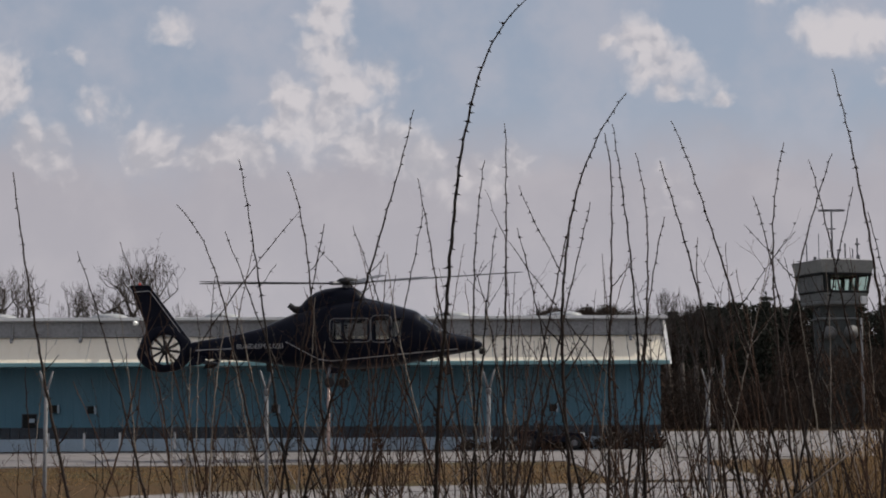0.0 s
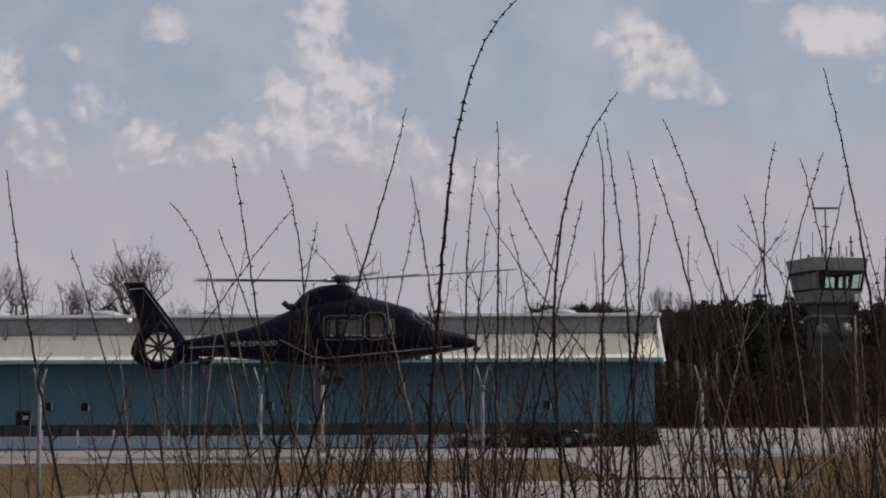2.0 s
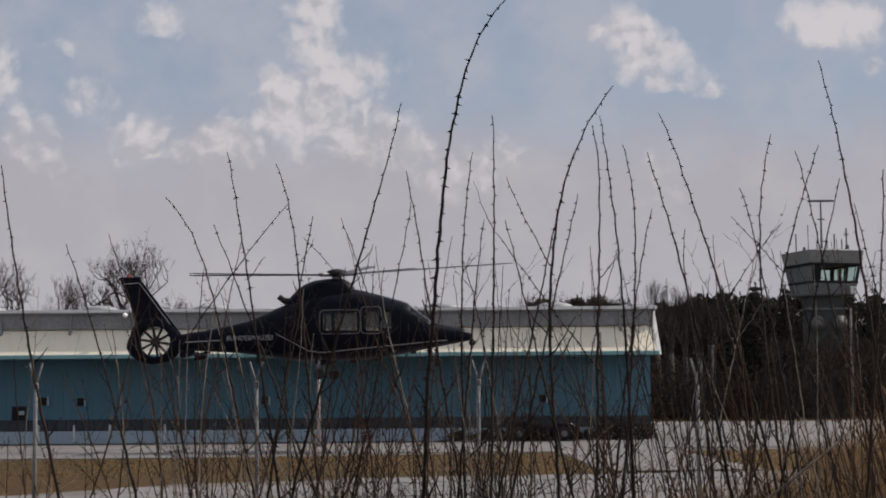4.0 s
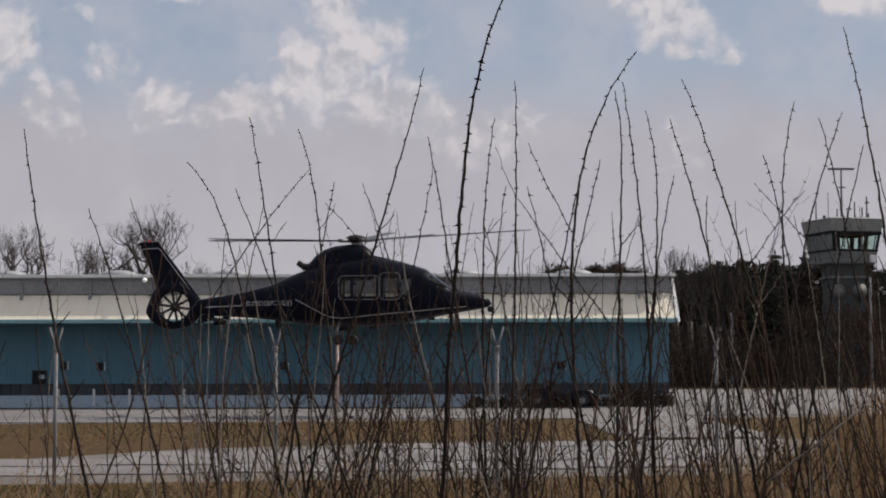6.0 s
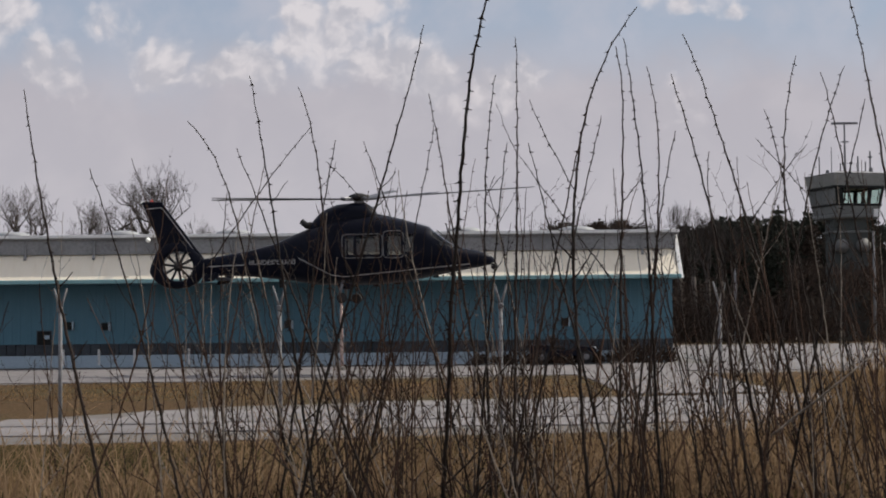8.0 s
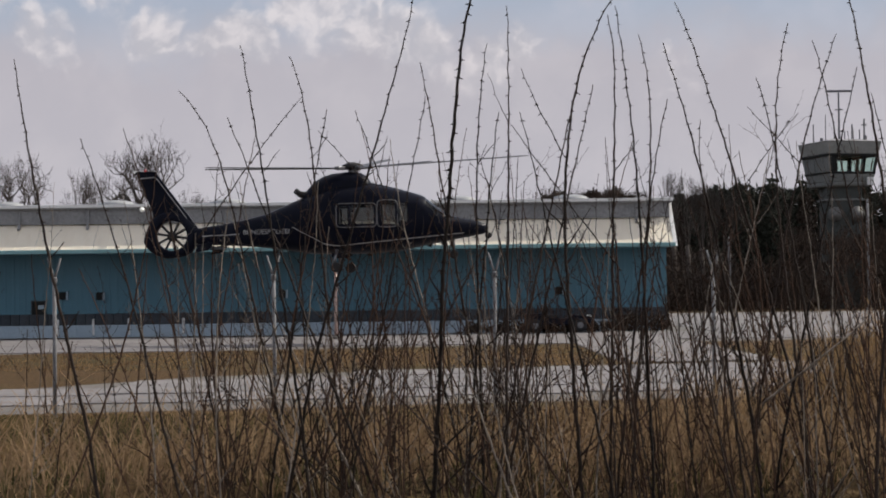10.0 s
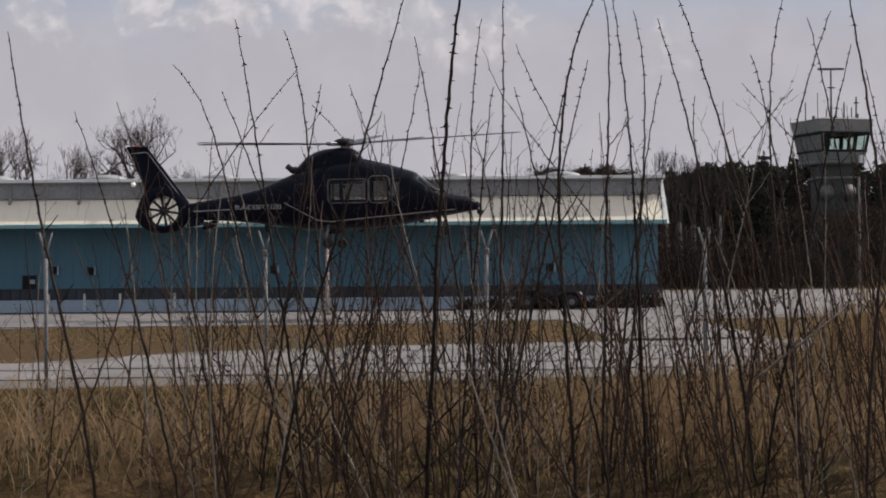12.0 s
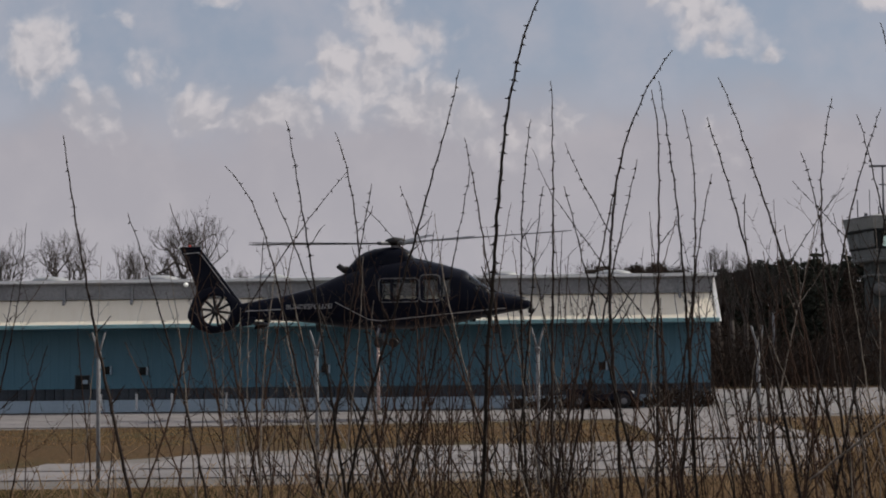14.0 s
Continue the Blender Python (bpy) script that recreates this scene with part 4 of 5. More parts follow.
def leaf_cloud(rng, centre, size, count, leaf, verts, faces, thin=0.5, upright=0.0):
    """Loose tufts or thin twigs scattered through an uneven lump."""
    for i in range(count):
        d = Vector((rng.gauss(0, 1), rng.gauss(0, 1), rng.gauss(0, 1))).normalized() * rng.random() ** 0.4
        p = centre + Vector((d.x * size.x, d.y * size.y, d.z * size.z))
        a = Vector((rng.uniform(-1, 1), rng.uniform(-1, 1), rng.uniform(-1, 1) + upright)).normalized()
        b = a.cross(Vector((rng.uniform(-0.5, 0.5), 1.0, 0.1))).normalized()
        s = leaf * rng.uniform(0.5, 1.3)
        start = len(verts)
        verts += [p - a * s, p + b * s * thin, p + a * s, p - b * s * thin]
        faces.append((start, start + 1, start + 2, start + 3))


def build_pine(x, y, height, seed, wide, material, label, name="pine_tree"):
    """A narrow conifer: a tapering trunk with whorls of drooping, tufted boughs."""
    rng = random.Random(seed)
    tree = thing(name, label, "tree", m=pose(x, y, 0))
    verts, faces = [], []
    tube_data([Vector((0, 0, -0.2)), Vector((0.08, 0, height * 0.5)), Vector((0, 0, height * 0.98))], [0.17, 0.11, 0.02], 6, verts, faces)
    tufts, leaves = [], []
    whorls = 24
    for k in range(whorls):
        q = 0.10 + 0.88 * k / whorls
        z = height * q
        for j in range(5):
            g = j * 1.257 + k * 0.7 + rng.uniform(-0.4, 0.4)
            reach = wide * (1.0 - q) ** 0.62 * rng.uniform(0.45, 1.1) + 0.10
            way = Vector((math.cos(g), math.sin(g), rng.uniform(-0.22, 0.10)))
            tube_data([Vector((0, 0, z)), Vector((0, 0, z)) + way * reach], [0.03, 0.008], 3, verts, faces, cap=False)
            for m in range(3):
                f = (0.35, 0.68, 1.0)[m]
                leaf_cloud(rng, Vector((0, 0, z)) + way * reach * f, Vector((0.22, 0.22, 0.16)) * (0.7 + reach * 0.35), 11, 0.17, tufts, leaves, 0.3)
    leaf_cloud(rng, Vector((0, 0, height * 0.985)), Vector((0.07, 0.07, 0.28)), 16, 0.13, tufts, leaves, 0.3, 1.0)
    ob = new("trunk", raw("trunk", verts, faces, BARK))
    ob.parent = tree
    ob = new("crown", raw("crown", tufts, leaves, material))
    ob.parent = tree


rng = random.Random(41)
x = 18.2
row = 0
while x < 52:
    tall = 8.6 + 1.5 * min(1.0, max(0.0, (x - 18) / 8)) + rng.uniform(-0.9, 0.6)
    build_pine(x, 128 + (row % 3) * 4.5 + rng.uniform(-1, 1), tall + (row % 3) * 0.35, 100 + row, rng.uniform(1.5, 2.3), NEEDLES if row % 4 else BROWN_LEAF,
               "dark pine in the dense wood beyond the apron" if row % 4 else "brown oak with withered leaves in the wood", "pine_tree" if row % 4 else "oak_tree")
    x += rng.uniform(0.55, 1.0)
    row += 1
for i in range(7):
    build_bare_tree(9.4 + i * 1.35 + rng.uniform(-0.3, 0.3), 146 + rng.uniform(-2, 2), 10.7 + rng.uniform(-0.6, 0.7), 2.1, 400 + i, 0.6, 7, "distant bare tree showing over the hangar roof")
for i in range(4):
    build_pine(9.8 + i * 2.05 + rng.uniform(-0.4, 0.4), 150 + rng.uniform(-2, 2), 10.3 + rng.uniform(-0.5, 0.6), 300 + i, 2.4, BROWN_LEAF, "distant dark tree showing over the hangar roof")
for i in range(5):
    build_bare_tree(17.2 + i * 1.2, 122 + i, 10.6 - 0.3 * i, 1.5, 60 + i, 0.45, 7, "bare young tree at the edge of the wood")


def build_undergrowth():
    rng = random.Random(77)
    verts, faces = [], []
    for k in range(460):
        px, py = rng.uniform(9.9, 56), rng.uniform(118, 126)
        if 26.5 < px < 31.5 and py < 124.5:
            continue
        h = rng.uniform(1.0, 4.4) * (1.15 if px < 19 else 0.85)
        leaf_cloud(rng, Vector((px, py, h * 0.55)), Vector((1.1, 0.9, h * 0.55)), 120, 0.34, verts, faces, 0.09, 0.8)
    for k in range(64):
        px = rng.uniform(9.3, 17.8)
        leaf_cloud(rng, Vector((px, rng.uniform(144, 148), 9.4 + 0.95 * noise.noise(Vector((px * 0.8, 1, 1))) + rng.uniform(-0.5, 0.3))), Vector((0.8, 0.8, 0.7)), 110, 0.24, verts, faces, 0.14, 0.7)
    for k in range(150):
        px = rng.uniform(24.0, 36.0)
        h = rng.uniform(0.3, 5.4)
        leaf_cloud(rng, Vector((px, rng.uniform(115.5, 118.5), h)), Vector((0.9, 0.6, 0.8)), 60, 0.32, verts, faces, 0.08, 0.9)
    ob = new("undergrowth", raw("undergrowth", verts, faces, BROWN_LEAF))
    tagged(ob, "dense brown leafless undergrowth at the foot of the wood", "undergrowth", kind="stuff")
    verts, faces = [], []
    for k in range(900):
        px = rng.uniform(17.5, 60)
        h = rng.uniform(0.0, 7.8 + 1.8 * min(1.0, (px - 17.5) / 6))
        leaf_cloud(rng, Vector((px, rng.uniform(137, 142), h)), Vector((1.3, 0.9, 0.8)), 110, 0.30, verts, faces, 0.3)
    ob = new("far_wood", raw("far_wood", verts, faces, NEEDLES))
    tagged(ob, "dark dense conifer wood behind the first trees", "wood", kind="stuff")
    verts, faces = [], []
    for k in range(46):
        px, py = rng.uniform(1.2, 9.4), rng.uniform(69.0, 69.6)
        h = rng.uniform(0.4, 1.0) if px > 7 else rng.uniform(0.25, 0.55)
        leaf_cloud(rng, Vector((px, py, h * 0.5)), Vector((0.35, 0.25, h * 0.55)), 90, 0.07, verts, faces)
    ob = new("low_shrubs", raw("low_shrubs", verts, faces, BROWN_LEAF))
    tagged(ob, "low dark shrubs along the foot of the hangar wall", "shrubs", kind="stuff")


build_undergrowth()


# ---------------------------------------------------------------- thorny shoots in front of the camera
EYE_Z = 1.9
shoot_rng = random.Random(7)
SHRUBS = {}


def shrub_for(x):
    """The shrub in whose stool a shoot stands."""
    key = int(math.floor((x + 1.3) / 0.52))
    if key not in SHRUBS:
        SHRUBS[key] = thing("thorn_shrub", "leafless thorny shrub with long upright dark brown shoots", "shrub", "thorny shrubs before the camera",
                            m=pose(-1.04 + key * 0.52, 4.1, ground_height(-1.04 + key * 0.52, 4.1)))
    return SHRUBS[key]


def spine(points, radii, every, size, verts, faces, rng):
    """Thorns in pairs along a shoot."""
    run, side = 0.0, 1
    for i in range(1, len(points)):
        step = (points[i] - points[i - 1]).length
        run += step
        if run > every and i < len(points) - 1:
            run = rng.uniform(-0.25, 0.25) * every
            d = (points[i] - points[i - 1]).normalized()
            out = Vector((d.z, rng.uniform(-0.5, 0.5), -d.x)).normalized() * side
            side = -side if rng.random() < 0.8 else side
            for o in ((out,) if rng.random() < 0.80 else (out, (-out + Vector((0, 0.3, 0))).normalized())):
                base, tip = points[i], points[i] + o * (size * rng.uniform(0.40, 1.10) + radii[i]) + d * size * rng.uniform(-0.1, 0.5)
                tube_data([base - d * size * 0.2, base + (tip - base) * 0.45, tip], [radii[i] * 0.9 + size * 0.16, size * 0.15, size * 0.02], 4, verts, faces, cap=False)


def shoot(tip_x, tip_z, lean, bend, reach, thick=0.0042, length=9.0, depth=None, thorn=0.0078, bark=None):
    """A shoot seen from its tip down: it leans, and bends off towards the tip."""
    rng = shoot_rng
    y = depth or rng.uniform(3.75, 4.45)
    k = y / 4.0
    floor_z = EYE_Z + (ground_height(tip_x * k, y) - 0.06 - EYE_Z) / k
    top, low = tip_z, max(floor_z, tip_z - length)
    count = max(8, int((top - low) / 0.022))
    pts, radii = [], []
    shake = rng.uniform(0, 100)
    for i in range(count + 1):
        s = (top - low) * i / count
        x = tip_x + lean * s + bend * reach * (1 - math.exp(-s / reach))
        if s > 0.9:
            x -= lean * (s - 0.9) * 0.35
        zig = 0.0020 * noise.noise(Vector((s * 22, shake, 0))) + 0.0024 * noise.noise(Vector((s * 5, shake, 3)))
        dy = 0.03 * noise.noise(Vector((s * 1.6, shake, 9)))
        zig += 0.0015 * (1 - 4 * abs((s / 0.075 + shake) % 1.0 - 0.5))
        pts.append(Vector(((x + zig) * k, y + dy, EYE_Z + (top - s - EYE_Z) * k)))
        radii.append(0.88 * thick * k * (0.26 + 0.56 * min(1.0, s / 0.6) + 0.34 * max(0.0, s - 0.6)) * (1.0 + 0.10 * noise.noise(Vector((s * 40, shake, 5)))))
    parent = shrub_for(pts[-1].x)
    off = parent.matrix_basis.translation
    verts, faces = [], []
    tube_data([p - off for p in pts], radii, 6, verts, faces)
    spine([p - off for p in pts], radii, 0.020, thorn, verts, faces, rng)
    for j in range(rng.choice((4, 6, 8, 10)) if length > 1 else 1):
        i = rng.randint(len(pts) // 6, len(pts) - 2)
        if pts[i].z > 2.30 or pts[i].z < 1.2 or (pts[i].z > 2.1 and rng.random() < 0.5):
            continue
        d = Vector((rng.choice((-1, 1)) * rng.uniform(0.35, 0.9), rng.uniform(-0.5, 0.5), rng.uniform(0.6, 1.1))).normalized()
        p, side, r = pts[i] - off, [pts[i] - off], radii[i] * 0.62
        for q in range(rng.randint(2, 6)):
            d = (d + Vector((0.22 * (-1) ** q + rng.uniform(-0.1, 0.1), rng.uniform(-0.1, 0.1), 0.06))).normalized()
            p = p + d * rng.uniform(0.016, 0.030)
            side.append(p)
        fade = [r * (1 - 0.7 * q / len(side)) for q in range(len(side))]
        tube_data(side, fade, 5, verts, faces)
        spine(side, fade, 0.03, 0.006, verts, faces, rng)
    ob = new("stem", raw("stem", verts, faces, bark or STEM, True))
    ob.parent = parent
    return pts


def build_shoots():
    # the tallest shoots
    shoot(0.233, 2.897, -0.08, -0.97, 0.15, 0.0057, thorn=0.0115, depth=3.9)
    shoot(0.472, 2.659, 0.12, -0.91, 0.30, 0.0052, thorn=0.009, depth=3.95)
    shoot(-0.050, 2.619, -0.30, 0.09, 0.15, 0.0044)
    shoot(-0.473, 2.498, 0.15, 0.04, 0.08)
    shoot(-0.356, 2.470, 0.09, 0.38, 0.08)
    shoot(-0.626, 2.389, 0.21, 0.87, 0.08)
    shoot(-1.022, 2.470, 0.27, -0.15, 0.60, 0.0052)
    shoot(-0.864, 2.276, 0.22, 0.15, 0.30)
    shoot(-0.039, 2.449, 0.16, 0.05, 0.08)
    shoot(-0.026, 2.375, -0.21, 0.06, 0.08, 0.0034)
    shoot(0.124, 2.493, 0.04, -0.21, 0.30, 0.0040)
    shoot(0.174, 2.586, -0.02, 0.08, 0.08)
    shoot(0.354, 2.436, -0.22, -0.05, 0.08)
    shoot(0.381, 2.391, -0.23, -0.03, 0.08)
    shoot(0.415, 2.558, -0.03, 0.31, 0.08, 0.0048)
    shoot(0.436, 2.582, 0.00, 0.15, 0.60)
    shoot(0.493, 2.512, -0.09, 0.40, 0.15)
    shoot(0.552, 2.491, 0.14, 0.16, 0.60, 0.0048)
    shoot(0.582, 2.589, 0.25, 0.14, 0.30, 0.0044)
    shoot(0.855, 2.534, 0.15, -0.42, 0.30)
    shoot(0.777, 2.403, 0.16, 0.20, 0.08)
    shoot(0.915, 2.492, 0.18, 0.11, 0.08, length=0.45)
    shoot(0.971, 2.506, -0.15, -0.23, 0.30)
    shoot(0.977, 2.716, 0.11, 0.15, 0.30, 0.0048)
    shoot(1.129, 2.446, -0.09, 0.06, 0.15, 0.0055)
    shoot(1.020, 2.426, -0.22, 0.01, 0.08)
    shoot(1.057, 2.363, 0.22, 0.02, 0.08)
    shoot(-0.506, 2.323, 0.38, 0.00, 0.08)
    shoot(-0.265, 2.339, -0.15, -0.10, 0.08)
    shoot(-0.198, 2.335, 0.20, 0.18, 0.60, 0.0034)
    shoot(0.153, 2.329, -0.09, -0.13, 0.08)
    shoot(0.559, 2.352, -0.13, -0.17, 0.08)
    shoot(0.641, 2.303, 0.13, -0.27, 0.08)
    shoot(0.201, 2.326, 0.23, 0.03, 0.08)
    # side branches that end on a neighbour
    shoot(-0.325, 2.370, -0.45, -0.40, 0.60, 0.0034, 0.34)
    shoot(0.206, 2.434, 0.53, -0.13, 0.08, 0.0034, 0.22)
    shoot(0.756, 2.334, 0.51, 0.44, 0.60, 0.0030, 0.14)
    shoot(0.876, 2.316, -0.62, -0.32, 0.08, 0.0030, 0.30)
    shoot(0.180, 2.298, 0.75, -0.09, 0.08, 0.0034, 0.36)
    shoot(-0.287, 2.287, 0.51, 0.41, 0.60, 0.0030, 0.16)
    # slanting boughs low in the thicket
    shoot(0.265, 1.905, -1.05, 0.0, 0.08, 0.0048, 0.20)
    shoot(0.300, 1.700, -1.08, 0.0, 0.08, 0.0052, 0.34, depth=4.0)
    shoot(-0.410, 1.600, 1.00, 0.0, 0.08, 0.0040, 0.28, depth=4.1)
    shoot(-0.575, 1.710, 1.12, 0.0, 0.08, 0.0044, 0.38, depth=4.1)
    shoot(-0.31, 1.86, 0.95, 0.0, 0.08, 0.0042, 0.50)
    shoot(-0.50, 1.78, 0.70, 0.0, 0.08, 0.0046, 0.60)
    shoot(1.035, 1.812, -1.27, 0.0, 0.08, 0.0085, 0.20, bark=DEAD_BARK)
    shoot(0.905, 1.745, 0.0, 0.05, 0.08, 0.0042, bark=DEAD_BARK)
    shoot(-0.38, 1.81, 0.46, 0.0, 0.08, 0.0056, 0.95, bark=DEAD_BARK)
    shoot(0.02, 1.80, 0.35, 0.1, 0.08, 0.0046, 0.80, bark=DEAD_BARK)
    shoot(-0.72, 1.62, 0.55, 0.0, 0.08, 0.0042, 0.50, bark=DEAD_BARK)
    shoot(0.12, 2.02, -0.55, 0.0, 0.08, 0.0042, 0.25)
    # the stools of the shrubs: many shorter stems
    rng = random.Random(29)
    for i in range(85):
        x = rng.uniform(-1.1, 1.25)
        if rng.random() < 0.72 - 0.7 * min(1.0, max(0.0, (x + 1.0) / 0.9)):
            continue
        z = rng.choice((rng.uniform(2.0, 2.26), rng.uniform(1.8, 2.1)))
        shoot(x, z, rng.gauss(0.16 * min(1.0, abs(x) * 1.6), 0.10), rng.gauss(0, 0.2), rng.choice((0.08, 0.15, 0.3)), rng.choice((rng.uniform(0.0017, 0.0027), rng.uniform(0.0025, 0.0038))), depth=rng.uniform(3.8, 5.0), thorn=0.006)


build_shoots()


def build_thicket():
    """Thin zigzag twigs with thorns and short side twigs, thicker towards the ground."""
    rng = random.Random(19)
    live, dead = ([], []), ([], [])

    def thorn(p, d, side, size, r, store):
        tip = p + (Vector((side, rng.uniform(-0.6, 0.6), 0.15)) + d * 0.35).normalized() * size
        tube_data([p, tip], [r * 0.8 + 0.0006, 0.0003], 3, *store, cap=False)

    def side_twig(p, d, side, length, r, store, level):
        """A straight side twig, bent a little at each bud."""
        d = (d + Vector((side * rng.uniform(0.45, 1.3), rng.uniform(-0.6, 0.6), rng.uniform(-0.15, 0.25)))).normalized()
        n = max(2, int(length / 0.022))
        pts = [p]
        for i in range(n):
            d = (d + Vector((0.15 * (-1) ** i + rng.uniform(-0.09, 0.09), rng.uniform(-0.08, 0.08), 0.05))).normalized()
            pts.append(pts[-1] + d * (length / n))
        tube_data(pts, [r * (1 - 0.6 * i / n) for i in range(n + 1)], 3, *store, cap=False)
        for i in range(1, n):
            s = 1 if i % 2 else -1
            thorn(pts[i], d, s, rng.uniform(0.004, 0.010), r * 0.6, store)
            if level and rng.random() < 0.30:
                side_twig(pts[i], d, s, rng.uniform(0.02, 0.08), r * 0.7, store, level - 1)

    def wand(x, z, y, lean, r, store, sides):
        """A twig that rises from the ground to its tip at x and z."""
        k = y / 4.0
        step = rng.uniform(0.024, 0.034)
        n = max(4, int((z - EYE_Z - (ground_height(x * k, y) - 0.05 - EYE_Z) / k) / step))
        bend, shake, turn = rng.gauss(0, 0.10), rng.uniform(0, 100), rng.choice((-1, 1))
        pts = []
        for i in range(n + 1):
            s = i * step
            px = x + lean * s + bend * s * s + 0.0009 * (-1) ** i + 0.0030 * noise.noise(Vector((s * 4, shake, 1)))
            pts.append(Vector((px * k, y + 0.03 * noise.noise(Vector((s * 3, shake, 4))), EYE_Z + (z - s - EYE_Z) * k)))
        radii = [r * k * (0.35 + 0.65 * min(1.0, i * step / 0.5)) for i in range(n + 1)]
        tube_data(pts, radii, 4, *store, cap=False)
        for i in range(1, n):
            turn = -turn
            up = (pts[i - 1] - pts[i]).normalized()
            if rng.random() < 0.75:
                thorn(pts[i], up, turn, rng.uniform(0.005, 0.012), radii[i] * 0.7, store)
            if i > 2 and rng.random() < sides:
                side_twig(pts[i], up, turn, rng.choice((rng.uniform(0.02, 0.07), rng.uniform(0.06, 0.22))), radii[i] * 0.74, store, 1)

    def thin_out(x):
        clump = 0.25 * noise.noise(Vector((x * 3.1, 5.0, 2.0)))
        return rng.random() < 0.74 - 0.66 * min(1.0, max(0.0, (x + 1.0) / 0.95)) + clump

    def plant(count, low, high, r0, r1, near, far, sides):
        for i in range(count):
            x = rng.uniform(-1.15, 1.25)
            if thin_out(x):
                continue
            store = dead if rng.random() < 0.13 else live
            wand(x, rng.uniform(low, high), rng.uniform(near, far), rng.gauss(0.12 * min(1.0, abs(x) * 1.6), 0.20), rng.uniform(r0, r1), store, sides)

    plant(140, 2.02, 2.30, 0.0014, 0.0024, 3.8, 5.0, 0.20)
    plant(190, 1.76, 2.06, 0.0013, 0.0026, 3.7, 5.2, 0.30)
    plant(70, 1.55, 1.90, 0.0013, 0.0028, 3.8, 5.6, 0.40)
    ob = new("dead_twigs", raw("dead_twigs", *dead, DEAD_BARK))
    tagged(ob, "pale grey dead twigs caught among the shoots", "twigs", kind="stuff")
    ob = new("thicket", raw("thicket", *live, TWIG))
    tagged(ob, "tangle of thin brown thorny twigs between the shoots", "twigs", kind="stuff")


build_thicket()


# ---------------------------------------------------------------- dry grass
def build_grass():
    rng = random.Random(5)
    verts, faces = [], []
    def blade(x, y, h, r):
        z = ground_height(x, y) - 0.02
        if 15 < y < 27.5:
            h = min(h, 0.05 + max(0.0, 25.9 - y) * 0.045)
        g = rng.uniform(0, 2 * math.pi)
        lean = h * rng.uniform(0.05, 0.5)
        dx, dy = math.cos(g) * lean, math.sin(g) * lean
        start = len(verts)
        f = rng.uniform(-0.9, 0.9)
        wx, wy = r * math.cos(f), r * math.sin(f)
        verts.extend([(x - wx, y - wy, z), (x + wx, y + wy, z), (x + dx * 0.4 + wx * 0.8, y + dy * 0.4 + wy * 0.8, z + h * 0.6),
                      (x + dx * 0.4 - wx * 0.8, y + dy * 0.4 - wy * 0.8, z + h * 0.6), (x + dx, y + dy, z + h)])
        faces.extend([(start, start + 1, start + 2, start + 3), (start + 3, start + 2, start + 4)])
    def sward(count, y0, y1, low, high, r):
        for i in range(count):
            y = y0 + (y1 - y0) * rng.random()
            x = rng.uniform(-1, 1) * (0.30 * y + 1.2)
            if noise.noise(Vector((x * 0.5, y * 0.3, 4))) + rng.uniform(-0.5, 0.6) < -0.15:
                continue
            blade(x, y, rng.uniform(low, high), r)
    sward(42000, 9.5, 18, 0.20, 0.62, 0.0048)
    sward(36000, 18, 25.9, 0.10, 0.36, 0.0065)
    sward(12000, 40, 51.5, 0.04, 0.10, 0.012)
    for i in range(3200):
        y = rng.uniform(7.4, 12)
        x = rng.uniform(-1, 1) * (0.30 * y + 0.8)
        if x < -0.8 and rng.random() < 0.6:
            continue
        blade(x, y, rng.uniform(0.7, 1.25), 0.0032)
    for i in range(4200):
        y = rng.uniform(8, 14)
        x = rng.uniform(2.2, 0.30 * y + 1.2)
        blade(x, y, rng.uniform(0.3, 0.85), 0.0052)
    def arch(x, y, h, r, g, reach):
        z = ground_height(x, y) - 0.02
        start, n = len(verts), 6
        f = rng.uniform(-0.7, 0.7)
        for i in range(n + 1):
            q = i / n
            px, py = x + math.cos(g) * reach * q ** 1.8, y + math.sin(g) * reach * q ** 1.8
            pz = z + h * (q if q < 0.75 else 0.75 + (q - 0.75) * 0.3 - (q - 0.75) ** 2 * 1.5)
            w = r * (1.0 - 0.85 * q)
            verts.extend([(px - w * math.cos(f), py - w * math.sin(f), pz), (px + w * math.cos(f), py + w * math.sin(f), pz)])
        for i in range(n):
            faces.append((start + 2 * i, start + 2 * i + 1, start + 2 * i + 3, start + 2 * i + 2))
    for i in range(240):
        y = rng.uniform(7.2, 11.5)
        x = rng.uniform(-1, 1) * (0.29 * y + 0.3)
        if x < -0.2 * y * 0.3 and rng.random() < 0.5:
            continue
        for j in range(rng.randint(8, 22)):
            arch(x + rng.gauss(0, 0.10), y + rng.gauss(0, 0.10), rng.uniform(0.75, 1.58), rng.uniform(0.0032, 0.0062), rng.uniform(0, 6.28), rng.uniform(0.08, 0.42))
    ob = new("dry_grass", raw("dry_grass", verts, faces, STRAW))
    verts, faces = [], []
    # straw and dead stalks among the stems on the bank
    for i in range(1500):
        y = rng.uniform(4.4, 6.4)
        x = rng.uniform(-1, 1) * (0.29 * y + 0.2)
        if rng.random() < 0.45 and x < -0.15 * y:
            continue
        tall = 0.23 + 0.14 * noise.noise(Vector((x * 2.4, y, 31)))
        for j in range(rng.randint(4, 9)):
            arch(x + rng.gauss(0, 0.06), y + rng.gauss(0, 0.06), tall * rng.uniform(0.3, 1.5), rng.uniform(0.0014, 0.0030), rng.uniform(0, 6.28), rng.uniform(0.06, 0.34))
    bank_ob = new("bank_straw", raw("bank_straw", verts, faces, LIT_STRAW))
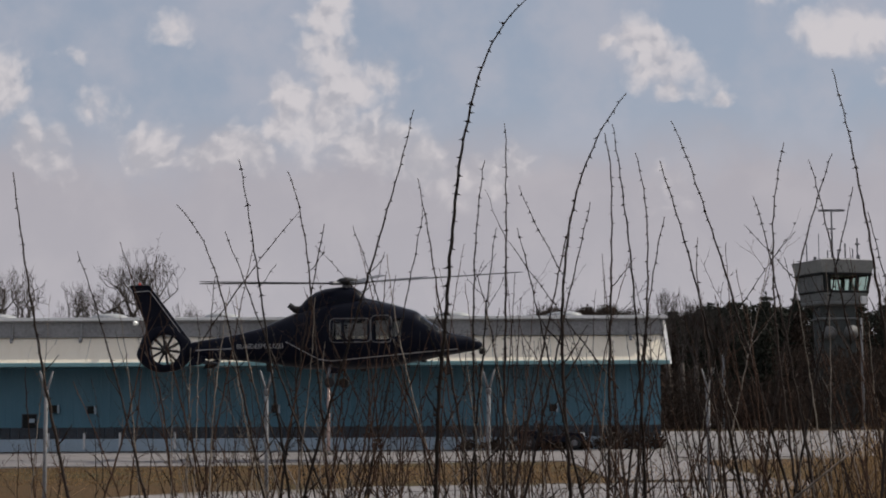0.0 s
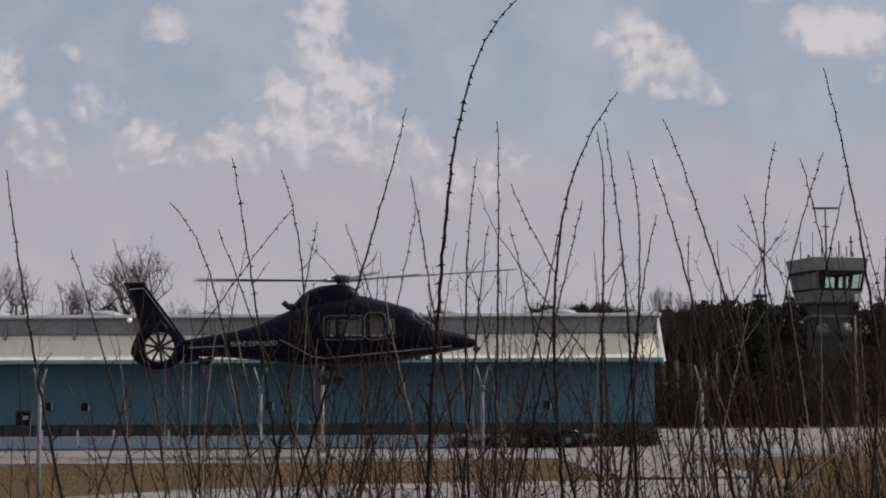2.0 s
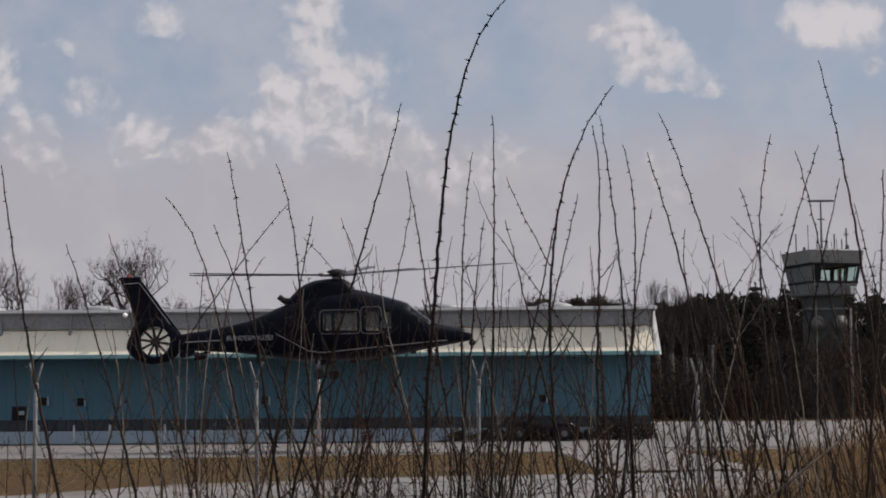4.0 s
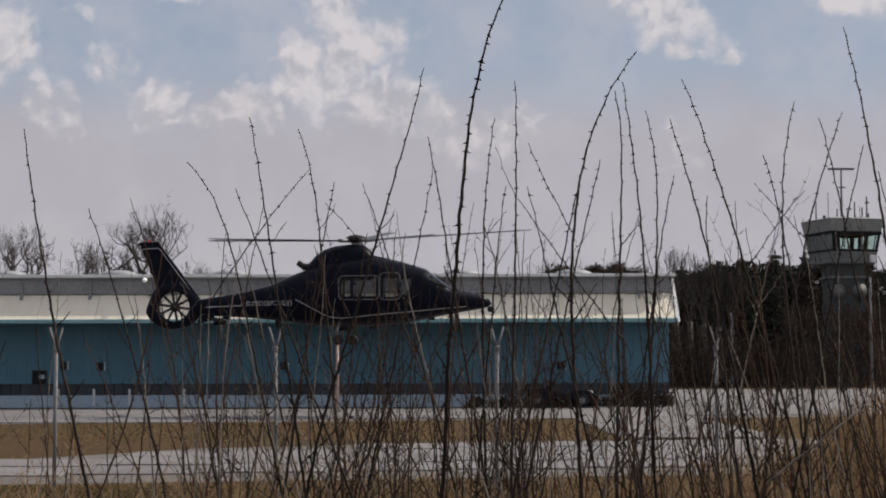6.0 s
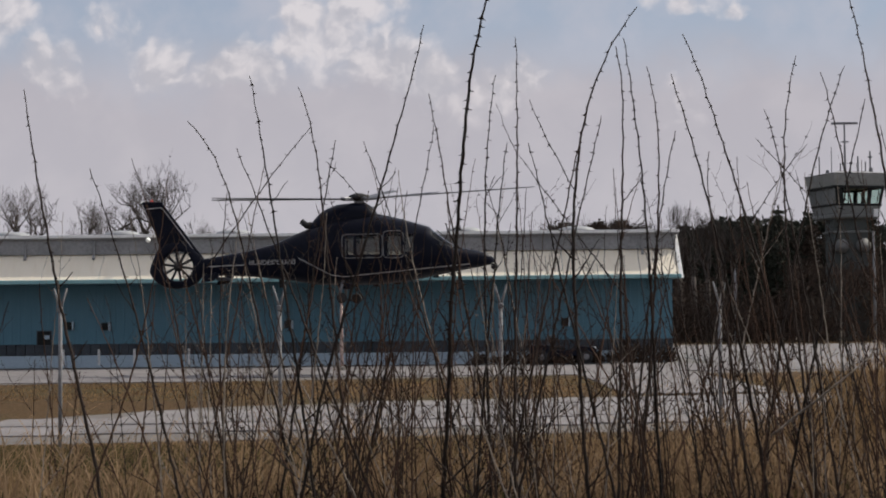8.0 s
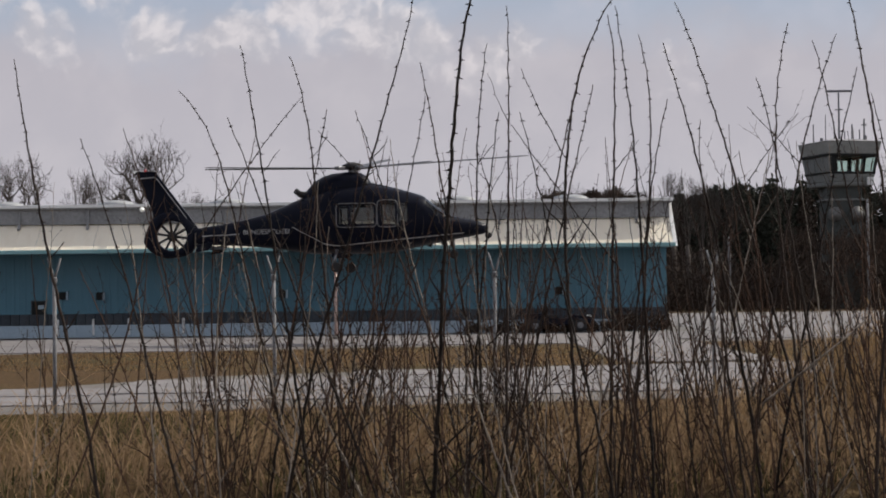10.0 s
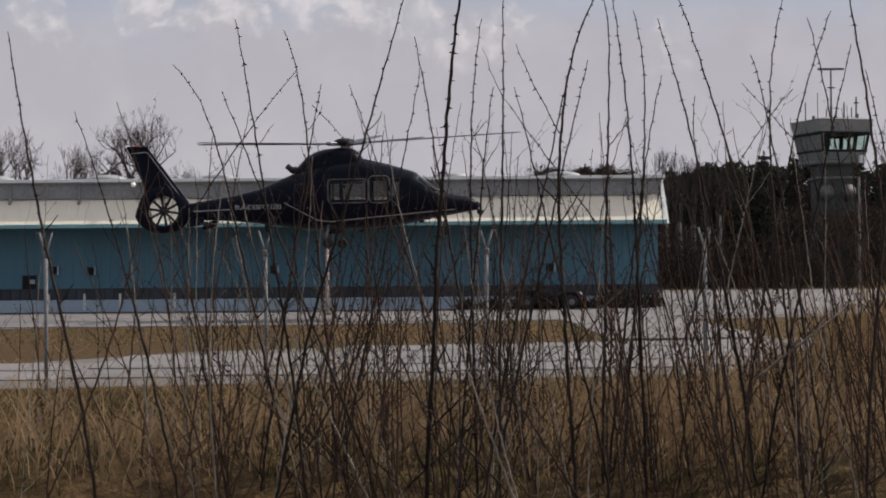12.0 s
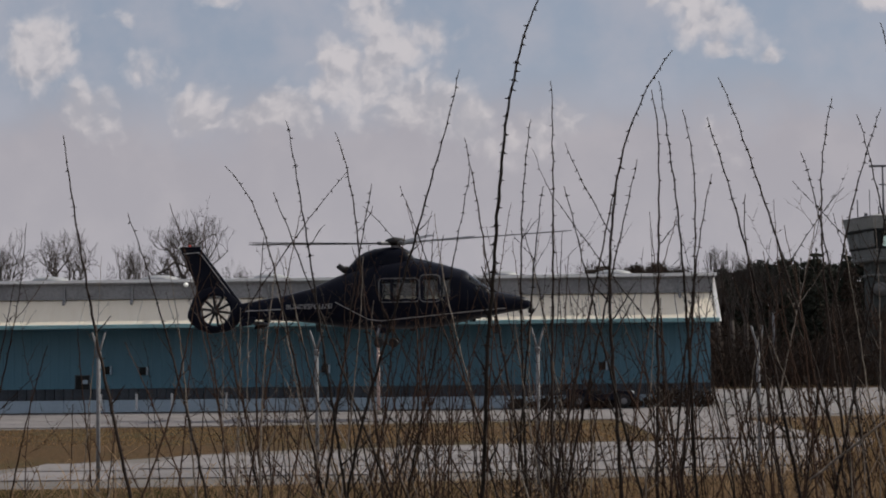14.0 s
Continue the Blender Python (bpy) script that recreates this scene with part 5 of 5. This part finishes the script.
    tagged(bank_ob, "bent straw among the stems on the bank, coloured as if sunlit", "grass", kind="stuff")
    verts, faces = [], []
    for i in range(9000):
        y = rng.uniform(4.2, 6.4)
        x = rng.uniform(-1, 1) * (0.29 * y + 0.3)
        if noise.noise(Vector((x * 2.2, y * 1.1, 17))) + rng.uniform(-0.4, 0.4) > 0.05:
            blade(x, y, rng.uniform(0.03, 0.10), 0.0020)
    for i in range(40000):
        y = rng.uniform(12, 25.5)
        x = rng.uniform(-0.30 * y - 1.0, 0.05 * y)
        if noise.noise(Vector((x * 0.45, y * 0.25, 11))) + 0.25 - 0.12 * (x + 3) + rng.uniform(-0.35, 0.35) < 0.02:
            continue
        blade(x, y, rng.uniform(0.14, 0.52), 0.0055)
    green = new("green_grass", raw("green_grass", verts, faces, GREEN_BLADE))
    tagged(green, "patch of dull green grass among the dry straw", "grass", kind="stuff")
    tagged(ob, "tall straw coloured dry grass on the airfield verge", "grass", kind="stuff")


build_grass()


# ---------------------------------------------------------------- paving slabs
def lay_slabs(base, x0, x1, y0, y1, size, inside, z, limit, skew=0.0, seam=0.0):
    """Cast slabs as pieces of their own on one mesh."""
    bm = slab(0.008, size - 0.008, 0.008, size - 0.008, -0.06, 0.0, 0.008)
    mesh = finish("concrete_slab", bm, CONCRETE)
    rng, laid, row = random.Random(3), 0, 0
    y = y0
    while y < y1:
        x = x0
        while x < x1:
            if all(inside(x + a * size, y + 0.17 * x * skew + b * size) for a in (0, 1) for b in (0, 1)) and laid < limit:
                share("concrete_slab", mesh, base, pose(x, y + 0.17 * x * skew, z + rng.uniform(-0.004, 0.004)))
                laid += 1
            x += size
        y += size
        row += 1
        if row % 2 == 0:
            y += seam


lay_slabs(ROAD, -24, 26, 27.0, 44, 2.2, lambda x, y: road_front(x) - 0.4 < y < road_back(x) + 0.6, 0.035, 290, 1.0, 0.28)
lay_slabs(APRON, -31, 45, 49, 113, 3.0, lambda x, y: apron_front(x) - 0.8 < y and (y < 69.9 if x < 9.9 else y < 112), 0.035, 560)
lay_slabs(CROSSING, 4.4, 8.4, 37, 62, 2.0, lambda x, y: road_back(x) - 0.2 < y < apron_front(x) + 0.2, 0.031, 60)
